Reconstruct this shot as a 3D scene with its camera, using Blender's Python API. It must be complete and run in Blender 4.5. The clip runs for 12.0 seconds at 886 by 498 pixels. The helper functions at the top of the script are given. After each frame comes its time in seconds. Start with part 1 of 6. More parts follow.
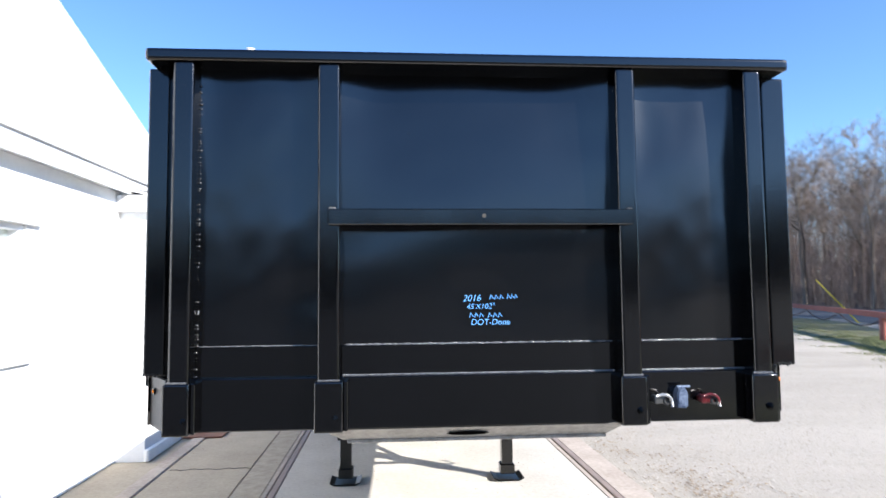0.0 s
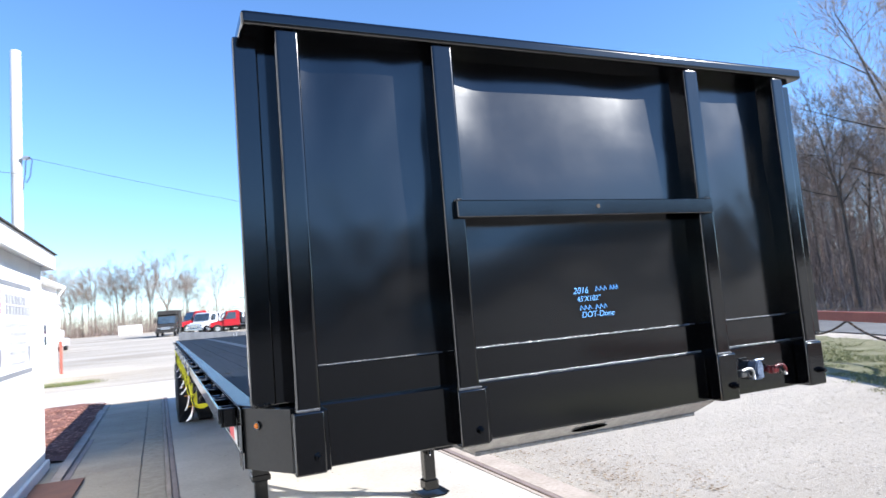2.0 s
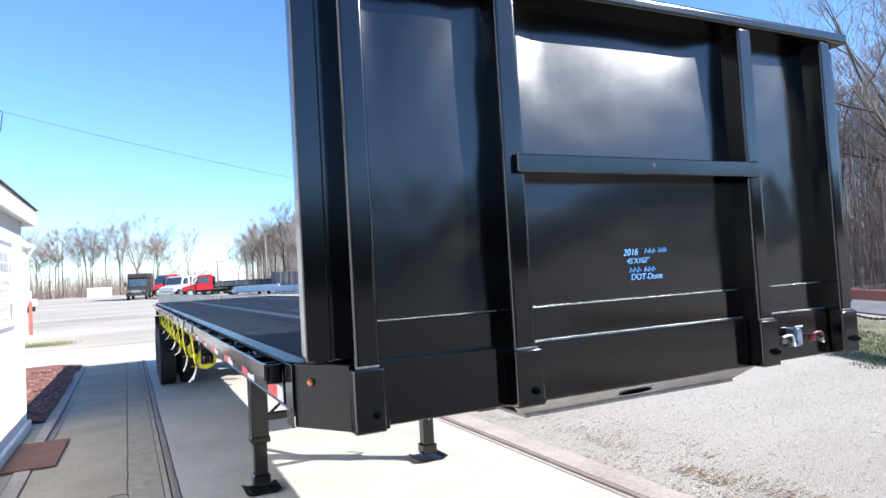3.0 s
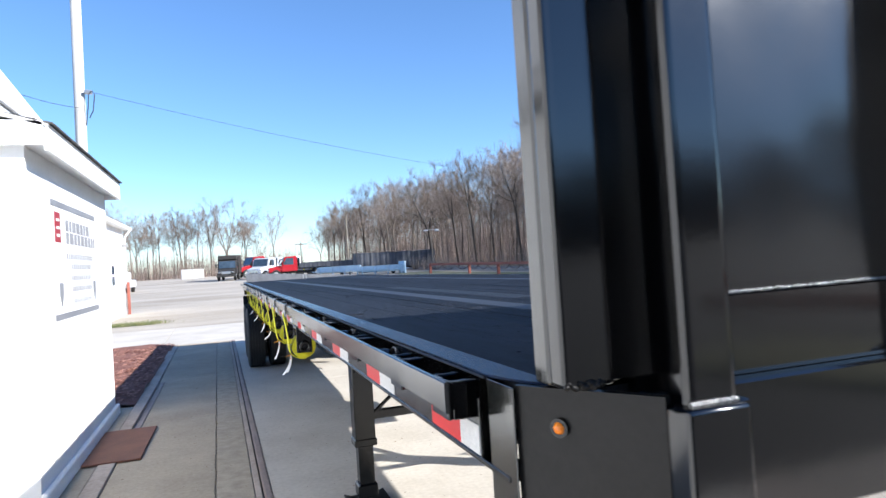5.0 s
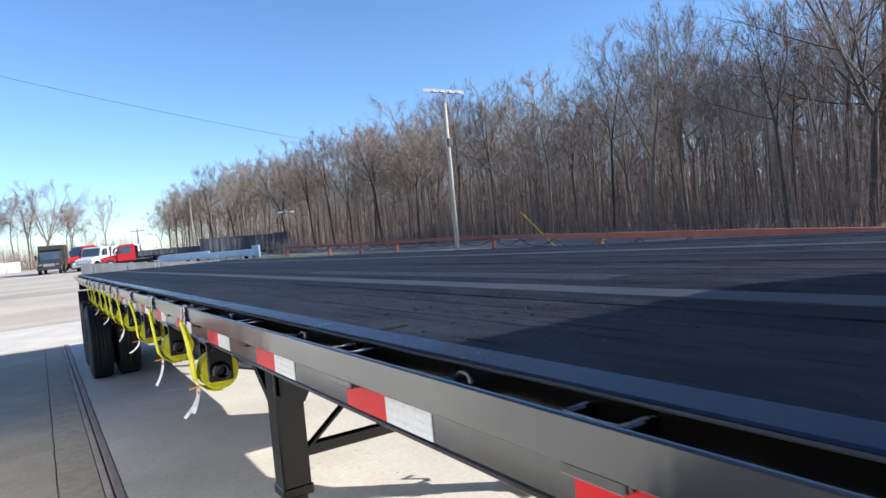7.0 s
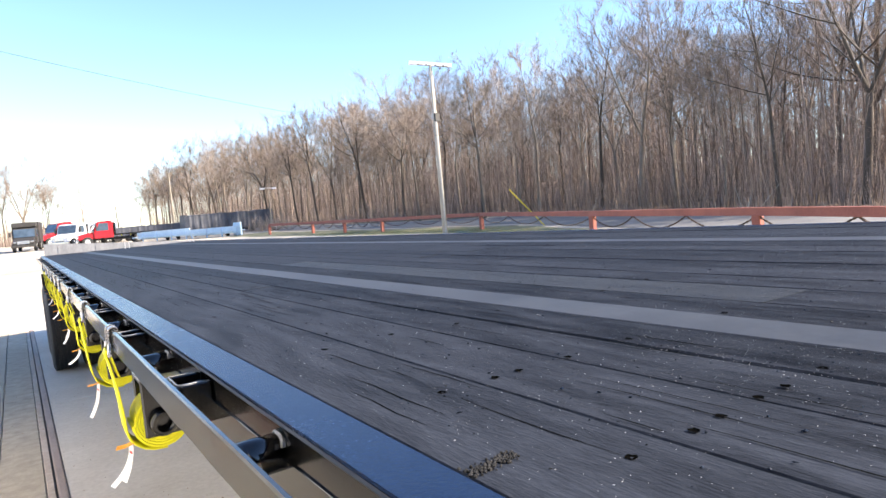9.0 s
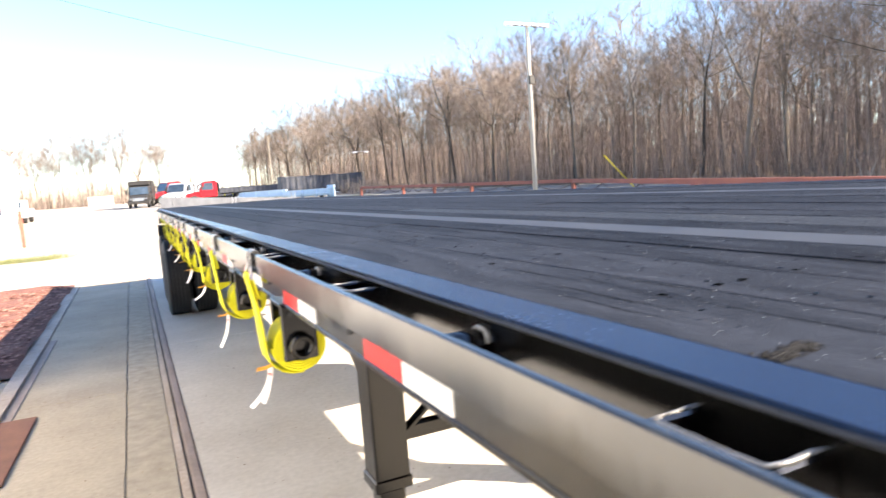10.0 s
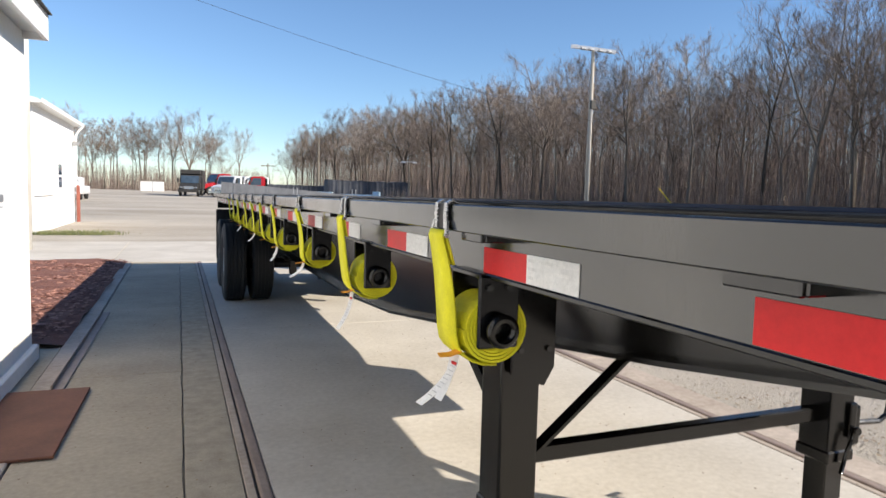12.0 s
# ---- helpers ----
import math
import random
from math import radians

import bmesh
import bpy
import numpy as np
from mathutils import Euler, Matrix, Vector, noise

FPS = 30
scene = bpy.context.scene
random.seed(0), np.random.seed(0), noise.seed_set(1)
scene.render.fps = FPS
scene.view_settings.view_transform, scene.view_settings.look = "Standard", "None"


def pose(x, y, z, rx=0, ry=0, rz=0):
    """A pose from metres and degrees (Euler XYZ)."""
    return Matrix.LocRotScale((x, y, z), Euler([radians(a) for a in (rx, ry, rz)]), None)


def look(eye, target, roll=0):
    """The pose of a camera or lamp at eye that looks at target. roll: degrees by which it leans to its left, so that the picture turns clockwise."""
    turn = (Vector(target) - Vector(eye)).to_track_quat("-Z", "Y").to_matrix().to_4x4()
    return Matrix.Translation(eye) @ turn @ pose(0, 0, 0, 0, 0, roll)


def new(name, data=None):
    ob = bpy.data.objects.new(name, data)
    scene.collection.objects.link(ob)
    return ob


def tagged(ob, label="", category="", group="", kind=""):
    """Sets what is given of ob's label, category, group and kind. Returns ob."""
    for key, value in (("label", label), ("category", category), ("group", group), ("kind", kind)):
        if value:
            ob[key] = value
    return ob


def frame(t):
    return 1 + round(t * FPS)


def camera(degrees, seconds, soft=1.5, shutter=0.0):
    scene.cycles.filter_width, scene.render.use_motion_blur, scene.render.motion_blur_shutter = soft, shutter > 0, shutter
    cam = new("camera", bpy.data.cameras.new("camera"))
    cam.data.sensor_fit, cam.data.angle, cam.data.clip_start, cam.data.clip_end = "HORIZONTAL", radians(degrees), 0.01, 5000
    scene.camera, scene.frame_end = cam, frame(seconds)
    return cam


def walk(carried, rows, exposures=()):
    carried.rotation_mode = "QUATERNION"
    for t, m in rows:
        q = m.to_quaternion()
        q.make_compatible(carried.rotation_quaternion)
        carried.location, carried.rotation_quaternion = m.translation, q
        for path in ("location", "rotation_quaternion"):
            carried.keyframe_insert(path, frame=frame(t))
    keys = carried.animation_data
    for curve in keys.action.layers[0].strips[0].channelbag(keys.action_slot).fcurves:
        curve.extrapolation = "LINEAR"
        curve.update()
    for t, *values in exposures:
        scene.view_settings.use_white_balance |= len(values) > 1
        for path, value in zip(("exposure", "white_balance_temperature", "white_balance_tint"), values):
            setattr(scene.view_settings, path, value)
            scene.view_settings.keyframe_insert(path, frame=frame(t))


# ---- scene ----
cam = camera(69.3, 12.0, shutter=0.25)
PATH = [
    (0, (-0.315, -2.372, 1.779), (-0.167, -0.381, 1.907), -0.5),
    (0.5, (-0.683, -2.326, 1.755), (-0.204, -0.385, 1.834), -5.4),
    (1, (-0.984, -2.206, 1.735), (-0.379, -0.303, 1.841), -3.6),
    (1.5, (-1.235, -2.049, 1.738), (-0.643, -0.144, 1.886), -4.7),
    (2, (-1.466, -1.945, 1.736), (-0.663, -0.122, 1.908), -4.5),
    (2.5, (-1.64, -1.873, 1.727), (-0.727, -0.096, 1.82), -3.8),
    (3, (-1.675, -1.751, 1.712), (-0.803, 0.047, 1.785), -3.2),
    (3.5, (-1.664, -1.497, 1.711), (-0.916, 0.353, 1.858), -3.6),
    (3.6, (-1.67, -1.435, 1.717), (-1.001, 0.447, 1.819), -4.2),
    (3.7, (-1.658, -1.407, 1.715), (-1.03, 0.491, 1.781), -4.6),
    (5.3, (-1.624, -0.428, 1.643), (-0.973, 1.463, 1.647), -3.3),
    (5.5, (-1.617, -0.299, 1.652), (-0.933, 1.579, 1.582), -4.5),
    (6, (-1.691, 0.007, 1.619), (-0.775, 1.784, 1.699), -4.2),
    (6.5, (-1.743, 0.326, 1.622), (-0.624, 1.983, 1.573), -3.1),
    (7, (-1.718, 0.665, 1.635), (-0.665, 2.364, 1.57), -5.2),
    (7.2, (-1.717, 0.768, 1.64), (-0.607, 2.43, 1.557), -6.0),
    (8.8, (-1.477, 1.326, 1.673), (-0.412, 3.013, 1.536), -5.1),
    (9, (-1.468, 1.33, 1.669), (-0.38, 3.002, 1.528), -5.1),
    (9.5, (-1.463, 1.351, 1.657), (-0.375, 3.022, 1.499), -4.8),
    (9.7, (-1.5, 1.372, 1.632), (-0.48, 3.084, 1.472), -3.3),
    (10, (-1.553, 1.46, 1.588), (-0.71, 3.261, 1.365), -4.1),
    (10.2, (-1.652, 1.482, 1.572), (-0.873, 3.311, 1.358), -3.4),
    (10.5, (-1.743, 1.642, 1.545), (-0.954, 3.478, 1.452), -2.1),
    (11, (-1.806, 1.816, 1.532), (-1.019, 3.639, 1.29), -2.4),
    (11.5, (-1.802, 1.882, 1.515), (-1.035, 3.71, 1.247), -2.8),
    (12, (-1.775, 1.938, 1.455), (-1.029, 3.786, 1.288), 1.6),
]
EXPOSURE = [(0.0, 1.2, 6000, 10), (2.5, 1.25, 5900, 10), (3.7, 1.15, 5950, 10), (5.5, 0.93, 6000, 10), (6.5, 0.85, 6150, 10), (7.2, 0.85, 6150, 10), (8.8, 1.8, 7150, 13),
            (9.6, 2.05, 7350, 15), (10.0, 2.12, 7500, 14), (10.5, 1.15, 7100, 11), (11.0, 0.72, 6900, 10), (12.0, 0.60, 6750, 10)]
walk(cam, [(t, look(eye, target, roll)) for t, eye, target, roll in PATH], EXPOSURE)

# ---- sky, sun ----
SUN_TO = Vector((1.38, -1.085, 1.0)).normalized()
world = bpy.data.worlds.new("sky")
scene.world = world
world.use_nodes = True
wn = world.node_tree
sky = wn.nodes.new("ShaderNodeTexSky")
sky.sky_type, sky.sun_disc = "NISHITA", False
sky.sun_elevation, sky.sun_rotation = math.asin(SUN_TO.z), math.atan2(SUN_TO.x, SUN_TO.y)
sky.altitude, sky.air_density, sky.dust_density, sky.ozone_density = 300, 1.0, 0.10, 3.8
vivid = wn.nodes.new("ShaderNodeHueSaturation")
vivid.inputs["Saturation"].default_value = 1.03
wn.links.new(sky.outputs[0], vivid.inputs["Color"])
tint = wn.nodes.new("ShaderNodeMix")
tint.data_type, tint.blend_type = "RGBA", "MULTIPLY"
tint.inputs[0].default_value, tint.inputs[7].default_value = 1.0, (0.93, 1.0, 1.09, 1)
wn.links.new(vivid.outputs[0], tint.inputs[6])
wn.links.new(tint.outputs[2], wn.nodes["Background"].inputs[0])
wn.nodes["Background"].inputs[1].default_value = 0.106
sun = new("sun", bpy.data.lights.new("sun", "SUN"))
sun.data.energy, sun.data.angle, sun.data.color = 5.0, radians(0.5), (1.0, 0.93, 0.83)
sun.matrix_world = look(SUN_TO * 60, (0, 0, 0))


# ---- materials ----
def surface(name, dark, light, rough=0.6, rough_var=0.1, metal=0.0, coarse=3.0, fine=60.0, bump=0.15,
            stretch=(1, 1, 1), vary=0.0, coat=0.0, fleck=None, depth=0.01, island=False, spec=0.5):
    """A mottled surface: two noises mix two colours, a fine one gives relief and gloss changes."""
    m = bpy.data.materials.new(name)
    m.use_nodes = True
    nt = m.node_tree
    N, L = nt.nodes, nt.links
    b = N["Principled BSDF"]
    geo = N.new("ShaderNodeNewGeometry")
    mp = N.new("ShaderNodeMapping")
    mp.inputs["Scale"].default_value = stretch
    L.new(geo.outputs["Position"], mp.inputs["Vector"])

    def grain(scale, detail):
        n = N.new("ShaderNodeTexNoise")
        n.inputs["Scale"].default_value, n.inputs["Detail"].default_value = scale, detail
        n.inputs["Roughness"].default_value = 0.62
        L.new(mp.outputs[0], n.inputs["Vector"])
        return n.outputs["Fac"]

    def calc(op, a, c):
        n = N.new("ShaderNodeMath")
        n.operation, n.use_clamp = op, op != "MULTIPLY"
        for i, v in enumerate((a, c)):
            if isinstance(v, (int, float)):
                n.inputs[i].default_value = v
            else:
                L.new(v, n.inputs[i])
        return n.outputs[0]

    big, small = grain(coarse, 5), grain(fine, 4)
    mixed = calc("ADD", calc("MULTIPLY", big, 0.6), calc("MULTIPLY", small, 0.4))
    if vary:
        if island:
            r = geo.outputs["Random Per Island"]
        else:
            r = N.new("ShaderNodeObjectInfo").outputs["Random"]
        mixed = calc("ADD", mixed, calc("MULTIPLY", calc("SUBTRACT", r, 0.0), vary))
        mixed = calc("SUBTRACT", mixed, vary / 2)
    ramp = N.new("ShaderNodeValToRGB")
    ramp.color_ramp.elements[0].position, ramp.color_ramp.elements[1].position = 0.33, 0.67
    ramp.color_ramp.elements[0].color, ramp.color_ramp.elements[1].color = (*dark, 1), (*light, 1)
    L.new(mixed, ramp.inputs[0])
    colour = ramp.outputs[0]
    if fleck:
        shade, scale, edge = fleck
        v = N.new("ShaderNodeTexVoronoi")
        v.inputs["Scale"].default_value = scale
        L.new(mp.outputs[0], v.inputs["Vector"])
        mx = N.new("ShaderNodeMix")
        mx.data_type = "RGBA"
        L.new(calc("LESS_THAN", v.outputs["Distance"], edge), mx.inputs[0])
        L.new(colour, mx.inputs[6])
        mx.inputs[7].default_value = (*shade, 1)
        colour = mx.outputs[2]
    L.new(colour, b.inputs["Base Color"])
    rr = calc("ADD", calc("MULTIPLY", mixed, rough_var * 2), rough - rough_var)
    L.new(rr, b.inputs["Roughness"])
    b.inputs["Metallic"].default_value = metal
    b.inputs["Coat Weight"].default_value = coat
    b.inputs["Specular IOR Level"].default_value = spec
    if bump:
        bp = N.new("ShaderNodeBump")
        bp.inputs["Strength"].default_value, bp.inputs["Distance"].default_value = bump, depth
        L.new(calc("ADD", calc("MULTIPLY", small, 0.7), calc("MULTIPLY", big, 0.3)), bp.inputs["Height"])
        L.new(bp.outputs[0], b.inputs["Normal"])
    return m


BLACK = surface("black_gloss_paint", (0.0004, 0.0004, 0.0005), (0.0013, 0.0013, 0.0016), 0.108, 0.03, coarse=1.6, fine=45, bump=0.03, depth=0.004, spec=0.75)
PANEL = surface("black_sheet_paint", (0.0004, 0.0004, 0.0005), (0.0013, 0.0013, 0.0017), 0.172, 0.03, coarse=2.2, fine=14, bump=0.04, depth=0.006, spec=0.85)
UNDER = surface("black_chassis_paint", (0.0016, 0.0016, 0.0016), (0.0048, 0.0046, 0.0042), 0.2, 0.07, coarse=4, fine=50, bump=0.08, depth=0.004)
RUB = surface("worn_black_rail", (0.005, 0.0055, 0.005), (0.020, 0.021, 0.019), 0.16, 0.12, coarse=5.0, fine=60, bump=0.08, depth=0.003, stretch=(1, 1.6, 0.25), spec=0.95)
CORNER = surface("dusty_black_plate", (0.003, 0.003, 0.003), (0.011, 0.011, 0.0105), 0.34, 0.1, coarse=9, fine=80, bump=0.1, depth=0.003, spec=0.25)
WEB = surface("black_side_rail", (0.0018, 0.0018, 0.0018), (0.005, 0.0048, 0.0045), 0.17, 0.06, coarse=3.0, fine=45, bump=0.05, depth=0.003, stretch=(1, 1, 0.4), spec=0.4)
COUPLER = surface("greasy_coupler_plate", (0.16, 0.155, 0.145), (0.36, 0.345, 0.32), 0.38, 0.12, metal=0.4, coarse=5, fine=40, bump=0.1, depth=0.003)
DULL = surface("dull_black_plate", (0.003, 0.003, 0.003), (0.009, 0.0085, 0.008), 0.34, 0.08, coarse=4, fine=50, bump=0.1, depth=0.004, spec=0.22)
WELD = surface("bright_weld_bead", (0.07, 0.07, 0.07), (0.28, 0.28, 0.28), 0.2, 0.06, metal=0.5, coarse=90, fine=300, bump=0.6, depth=0.004, spec=0.8)
# Black paint in truth; the blue base stands in for mirrored sky.
EDGE = surface("deck_edge_sky_sheen", (0.005, 0.012, 0.034), (0.010, 0.023, 0.058), 0.26, 0.08, coarse=3, fine=190, bump=0.2, depth=0.003, spec=0.10)
PLANK = surface("black_sealed_plank", (0.0032, 0.0039, 0.0056), (0.032, 0.038, 0.051), 0.62, 0.14, coarse=7, fine=85, bump=0.4, depth=0.006, stretch=(4.0, 0.6, 1), vary=0.12, spec=0.045)
PLANK_NEW = surface("grey_replaced_plank", (0.012, 0.0145, 0.019), (0.037, 0.042, 0.050), 0.55, 0.12, coarse=6, fine=80, bump=0.5, depth=0.005, stretch=(5, 0.5, 1), spec=0.08)
TAIL = surface("scuffed_grey_steel", (0.12, 0.125, 0.135), (0.26, 0.265, 0.275), 0.5, 0.12, metal=0.2, coarse=5, fine=60, bump=0.2, depth=0.003, stretch=(1, 1, 0.3))
STRIP = surface("steel_deck_strip", (0.024, 0.028, 0.036), (0.056, 0.063, 0.076), 0.5, 0.1, metal=0.05, coarse=4, fine=70, bump=0.15, depth=0.002, spec=0.10)
TAPE_RED = surface("red_reflective_tape", (0.46, 0.006, 0.010), (0.62, 0.016, 0.020), 0.45, 0.1, coarse=8, fine=120, bump=0.05, depth=0.002, spec=0.3)
TAPE_WHITE = surface("white_reflective_tape", (0.52, 0.53, 0.53), (0.78, 0.78, 0.77), 0.35, 0.1, coarse=9, fine=120, bump=0.05, depth=0.002)
TAPE_PRINT = surface("faded_tape_print", (0.48, 0.49, 0.49), (0.72, 0.72, 0.71), 0.38, 0.1, coarse=60, fine=260, bump=0.05, depth=0.002)
STRAP = surface("yellow_webbing", (0.60, 0.555, 0.010), (0.88, 0.83, 0.025), 0.75, 0.1, coarse=14, fine=240, bump=0.35, depth=0.003)
TAG = surface("white_label_cloth", (0.66, 0.67, 0.68), (0.84, 0.84, 0.84), 0.7, 0.1, coarse=20, fine=160, bump=0.1, depth=0.002)
FLAKE = surface("pale_wood_flakes", (0.13, 0.135, 0.15), (0.52, 0.52, 0.53), 0.6, 0.1, coarse=60, fine=300, bump=0.0, vary=0.8, island=True)
ORANGE = surface("orange_label", (0.75, 0.25, 0.01), (0.88, 0.38, 0.02), 0.6, 0.1, coarse=30, fine=160, bump=0.1, depth=0.002)
HOOK = surface("zinc_flat_hook", (0.30, 0.30, 0.30), (0.66, 0.66, 0.66), 0.27, 0.12, metal=0.75, coarse=20, fine=120, bump=0.1, depth=0.002)
TYRE = surface("tyre_rubber", (0.007, 0.007, 0.007), (0.020, 0.0195, 0.019), 0.7, 0.1, coarse=6, fine=90, bump=0.2, depth=0.004)
RIM = surface("grey_steel_rim", (0.30, 0.30, 0.30), (0.55, 0.55, 0.54), 0.4, 0.1, metal=0.6, coarse=6, fine=60, bump=0.08, depth=0.003)
AMBER = surface("amber_lens", (0.65, 0.16, 0.01), (0.80, 0.24, 0.01), 0.2, 0.05, coarse=40, fine=160, bump=0.1, depth=0.002)
GLAD_RED = surface("red_gladhand_paint", (0.05, 0.004, 0.006), (0.11, 0.010, 0.012), 0.28, 0.08, coarse=20, fine=90, bump=0.1, depth=0.003)
GLAD_BLUE = surface("silver_blue_socket", (0.06, 0.085, 0.15), (0.24, 0.29, 0.38), 0.3, 0.1, metal=0.4, coarse=30, fine=120, bump=0.1, depth=0.003)
ALLOY = surface("cast_alloy", (0.28, 0.28, 0.28), (0.55, 0.55, 0.55), 0.35, 0.1, metal=0.7, coarse=20, fine=120, bump=0.2, depth=0.003)
CASTING = surface("dull_cast_coupling", (0.03, 0.03, 0.03), (0.11, 0.11, 0.105), 0.4, 0.1, metal=0.2, coarse=30, fine=140, bump=0.2, depth=0.003)
PAINT_PEN = surface("blue_paint_pen", (0.10, 0.36, 0.80), (0.22, 0.50, 0.92), 0.6, 0.1, coarse=60, fine=300, bump=0.0)

CONCRETE = surface("driveway_concrete", (0.45, 0.405, 0.34), (0.66, 0.612, 0.535), 0.9, 0.06, coarse=0.8, fine=26, bump=0.25, depth=0.005, fleck=((0.26, 0.205, 0.155), 5.0, 0.018))
CONCRETE_OLD = surface("walk_concrete", (0.32, 0.262, 0.190), (0.52, 0.445, 0.335), 0.92, 0.05, coarse=1.1, fine=30, bump=0.3, depth=0.005, fleck=((0.18, 0.145, 0.11), 4.0, 0.02))
AGGREGATE = surface("exposed_aggregate", (0.30, 0.25, 0.185), (0.52, 0.45, 0.345), 0.92, 0.05, coarse=9, fine=110, bump=0.3, depth=0.004)
SILL_CONCRETE = surface("edge_beam_concrete", (0.33, 0.265, 0.21), (0.56, 0.475, 0.395), 0.9, 0.06, coarse=1.5, fine=24, bump=0.3, depth=0.006)
STEEL_RAIL = surface("rusty_embedded_rail", (0.22, 0.165, 0.135), (0.38, 0.295, 0.245), 0.6, 0.12, metal=0.05, coarse=5, fine=60, bump=0.3, depth=0.004, stretch=(1, 0.4, 1))
GROOVE = surface("groove_dirt", (0.040, 0.034, 0.029), (0.085, 0.072, 0.060), 0.95, 0.03, coarse=10, fine=80, bump=0.3)
HOLE = surface("dark_bolt_hole", (0.001, 0.001, 0.001), (0.004, 0.004, 0.004), 0.8, 0.1, coarse=60, fine=200, bump=0.3, spec=0.0)
ASPHALT_DARK = surface("unseen_dark_asphalt", (0.014, 0.014, 0.014), (0.034, 0.033, 0.032), 0.9, 0.05, coarse=0.6, fine=40, bump=0.4, depth=0.01)
RUST_PLATE = surface("rusty_steel_plate", (0.15, 0.058, 0.032), (0.25, 0.105, 0.060), 0.75, 0.1, coarse=3, fine=60, bump=0.15, depth=0.003)
GRAVEL = surface("limestone_gravel", (0.29, 0.245, 0.19), (0.58, 0.52, 0.435), 0.93, 0.05, coarse=0.13, fine=70, bump=0.8, depth=0.02, stretch=(0.6, 1.6, 1), fleck=((0.32, 0.275, 0.22), 60.0, 0.16))
STONE = surface("gravel_stones", (0.30, 0.26, 0.205), (0.68, 0.62, 0.53), 0.9, 0.05, coarse=40, fine=160, bump=0.2, vary=0.9, island=True)
LITTER = surface("leaf_litter", (0.12, 0.08, 0.052), (0.28, 0.20, 0.135), 0.95, 0.03, coarse=0.7, fine=22, bump=0.8, depth=0.04)
LEAF = surface("dry_leaf_bits", (0.13, 0.08, 0.04), (0.34, 0.24, 0.14), 0.9, 0.05, coarse=30, fine=100, bump=0.2, vary=0.6, island=True)
GRASS_SOIL = surface("thin_turf", (0.095, 0.105, 0.045), (0.27, 0.245, 0.145), 0.95, 0.03, coarse=1.6, fine=34, bump=0.7, depth=0.03)
GRASS = surface("spring_grass", (0.085, 0.115, 0.032), (0.25, 0.245, 0.11), 0.8, 0.1, coarse=1.2, fine=40, bump=0, vary=0.6, island=True)
ASPHALT = surface("weathered_asphalt", (0.10, 0.10, 0.10), (0.19, 0.188, 0.185), 0.9, 0.05, coarse=0.6, fine=40, bump=0.4, depth=0.01)
MULCH = surface("red_mulch_bed", (0.13, 0.050, 0.036), (0.30, 0.135, 0.098), 0.95, 0.03, coarse=3, fine=45, bump=0.9, depth=0.03)
CHIP = surface("red_mulch_chips", (0.15, 0.058, 0.040), (0.46, 0.235, 0.175), 0.9, 0.05, coarse=30, fine=120, bump=0.3, vary=0.7, island=True)

WHITE_WALL = surface("white_painted_block", (0.74, 0.74, 0.73), (0.84, 0.84, 0.83), 0.75, 0.08, coarse=1.2, fine=24, bump=0.12, depth=0.006)
WHITE_TRIM = surface("white_trim_paint", (0.72, 0.72, 0.72), (0.84, 0.84, 0.84), 0.5, 0.08, coarse=3, fine=50, bump=0.06, depth=0.003)
WHITE_ROOF = surface("white_coated_roof", (0.68, 0.68, 0.67), (0.82, 0.82, 0.81), 0.6, 0.08, coarse=1.5, fine=24, bump=0.12, depth=0.006)
SHINGLE = surface("dark_shingle", (0.030, 0.029, 0.028), (0.085, 0.082, 0.078), 0.9, 0.05, coarse=6, fine=70, bump=0.6, depth=0.008, vary=0.3)
SIGN_FACE = surface("white_sign_face", (0.74, 0.74, 0.74), (0.82, 0.82, 0.82), 0.45, 0.08, coarse=2, fine=40, bump=0.03, depth=0.003)
SIGN_GREY = surface("grey_sign_band", (0.16, 0.165, 0.18), (0.25, 0.255, 0.27), 0.5, 0.08, coarse=4, fine=60, bump=0.05, depth=0.003)
SIGN_RED = surface("maroon_sign_block", (0.24, 0.012, 0.02), (0.33, 0.025, 0.03), 0.45, 0.08, coarse=4, fine=60, bump=0.03, depth=0.003)
SIGN_INK = surface("grey_sign_ink", (0.20, 0.20, 0.21), (0.31, 0.31, 0.32), 0.5, 0.08, coarse=9, fine=90, bump=0.03, depth=0.002)
# Near-white base carries the glare of full sun on this pole's wood.
POLE_PALE = surface("sunlit_white_pole_wood", (0.50, 0.47, 0.42), (0.72, 0.69, 0.64), 0.85, 0.06, coarse=3, fine=40, bump=0.4, depth=0.006, stretch=(4, 4, 0.3))
TAG_INK = surface("faded_label_print", (0.42, 0.43, 0.45), (0.55, 0.56, 0.58), 0.7, 0.1, coarse=30, fine=200, bump=0.02)
POLE_TAN = surface("weathered_pole_wood", (0.34, 0.30, 0.245), (0.52, 0.475, 0.405), 0.85, 0.06, coarse=3, fine=40, bump=0.4, depth=0.006, stretch=(4, 4, 0.3))
TAR = surface("gritty_tar", (0.004, 0.0042, 0.0045), (0.026, 0.026, 0.027), 0.7, 0.1, coarse=60, fine=300, bump=0.4, vary=0.6, island=True, spec=0.2)
POLE_BROWN = surface("grey_pole_wood", (0.20, 0.165, 0.125), (0.36, 0.31, 0.25), 0.9, 0.05, coarse=3, fine=40, bump=0.4, depth=0.006, stretch=(4, 4, 0.3))
FENCE_RED = surface("rust_red_rail_paint", (0.20, 0.052, 0.036), (0.34, 0.105, 0.070), 0.65, 0.1, coarse=1.5, fine=30, bump=0.15, depth=0.004)
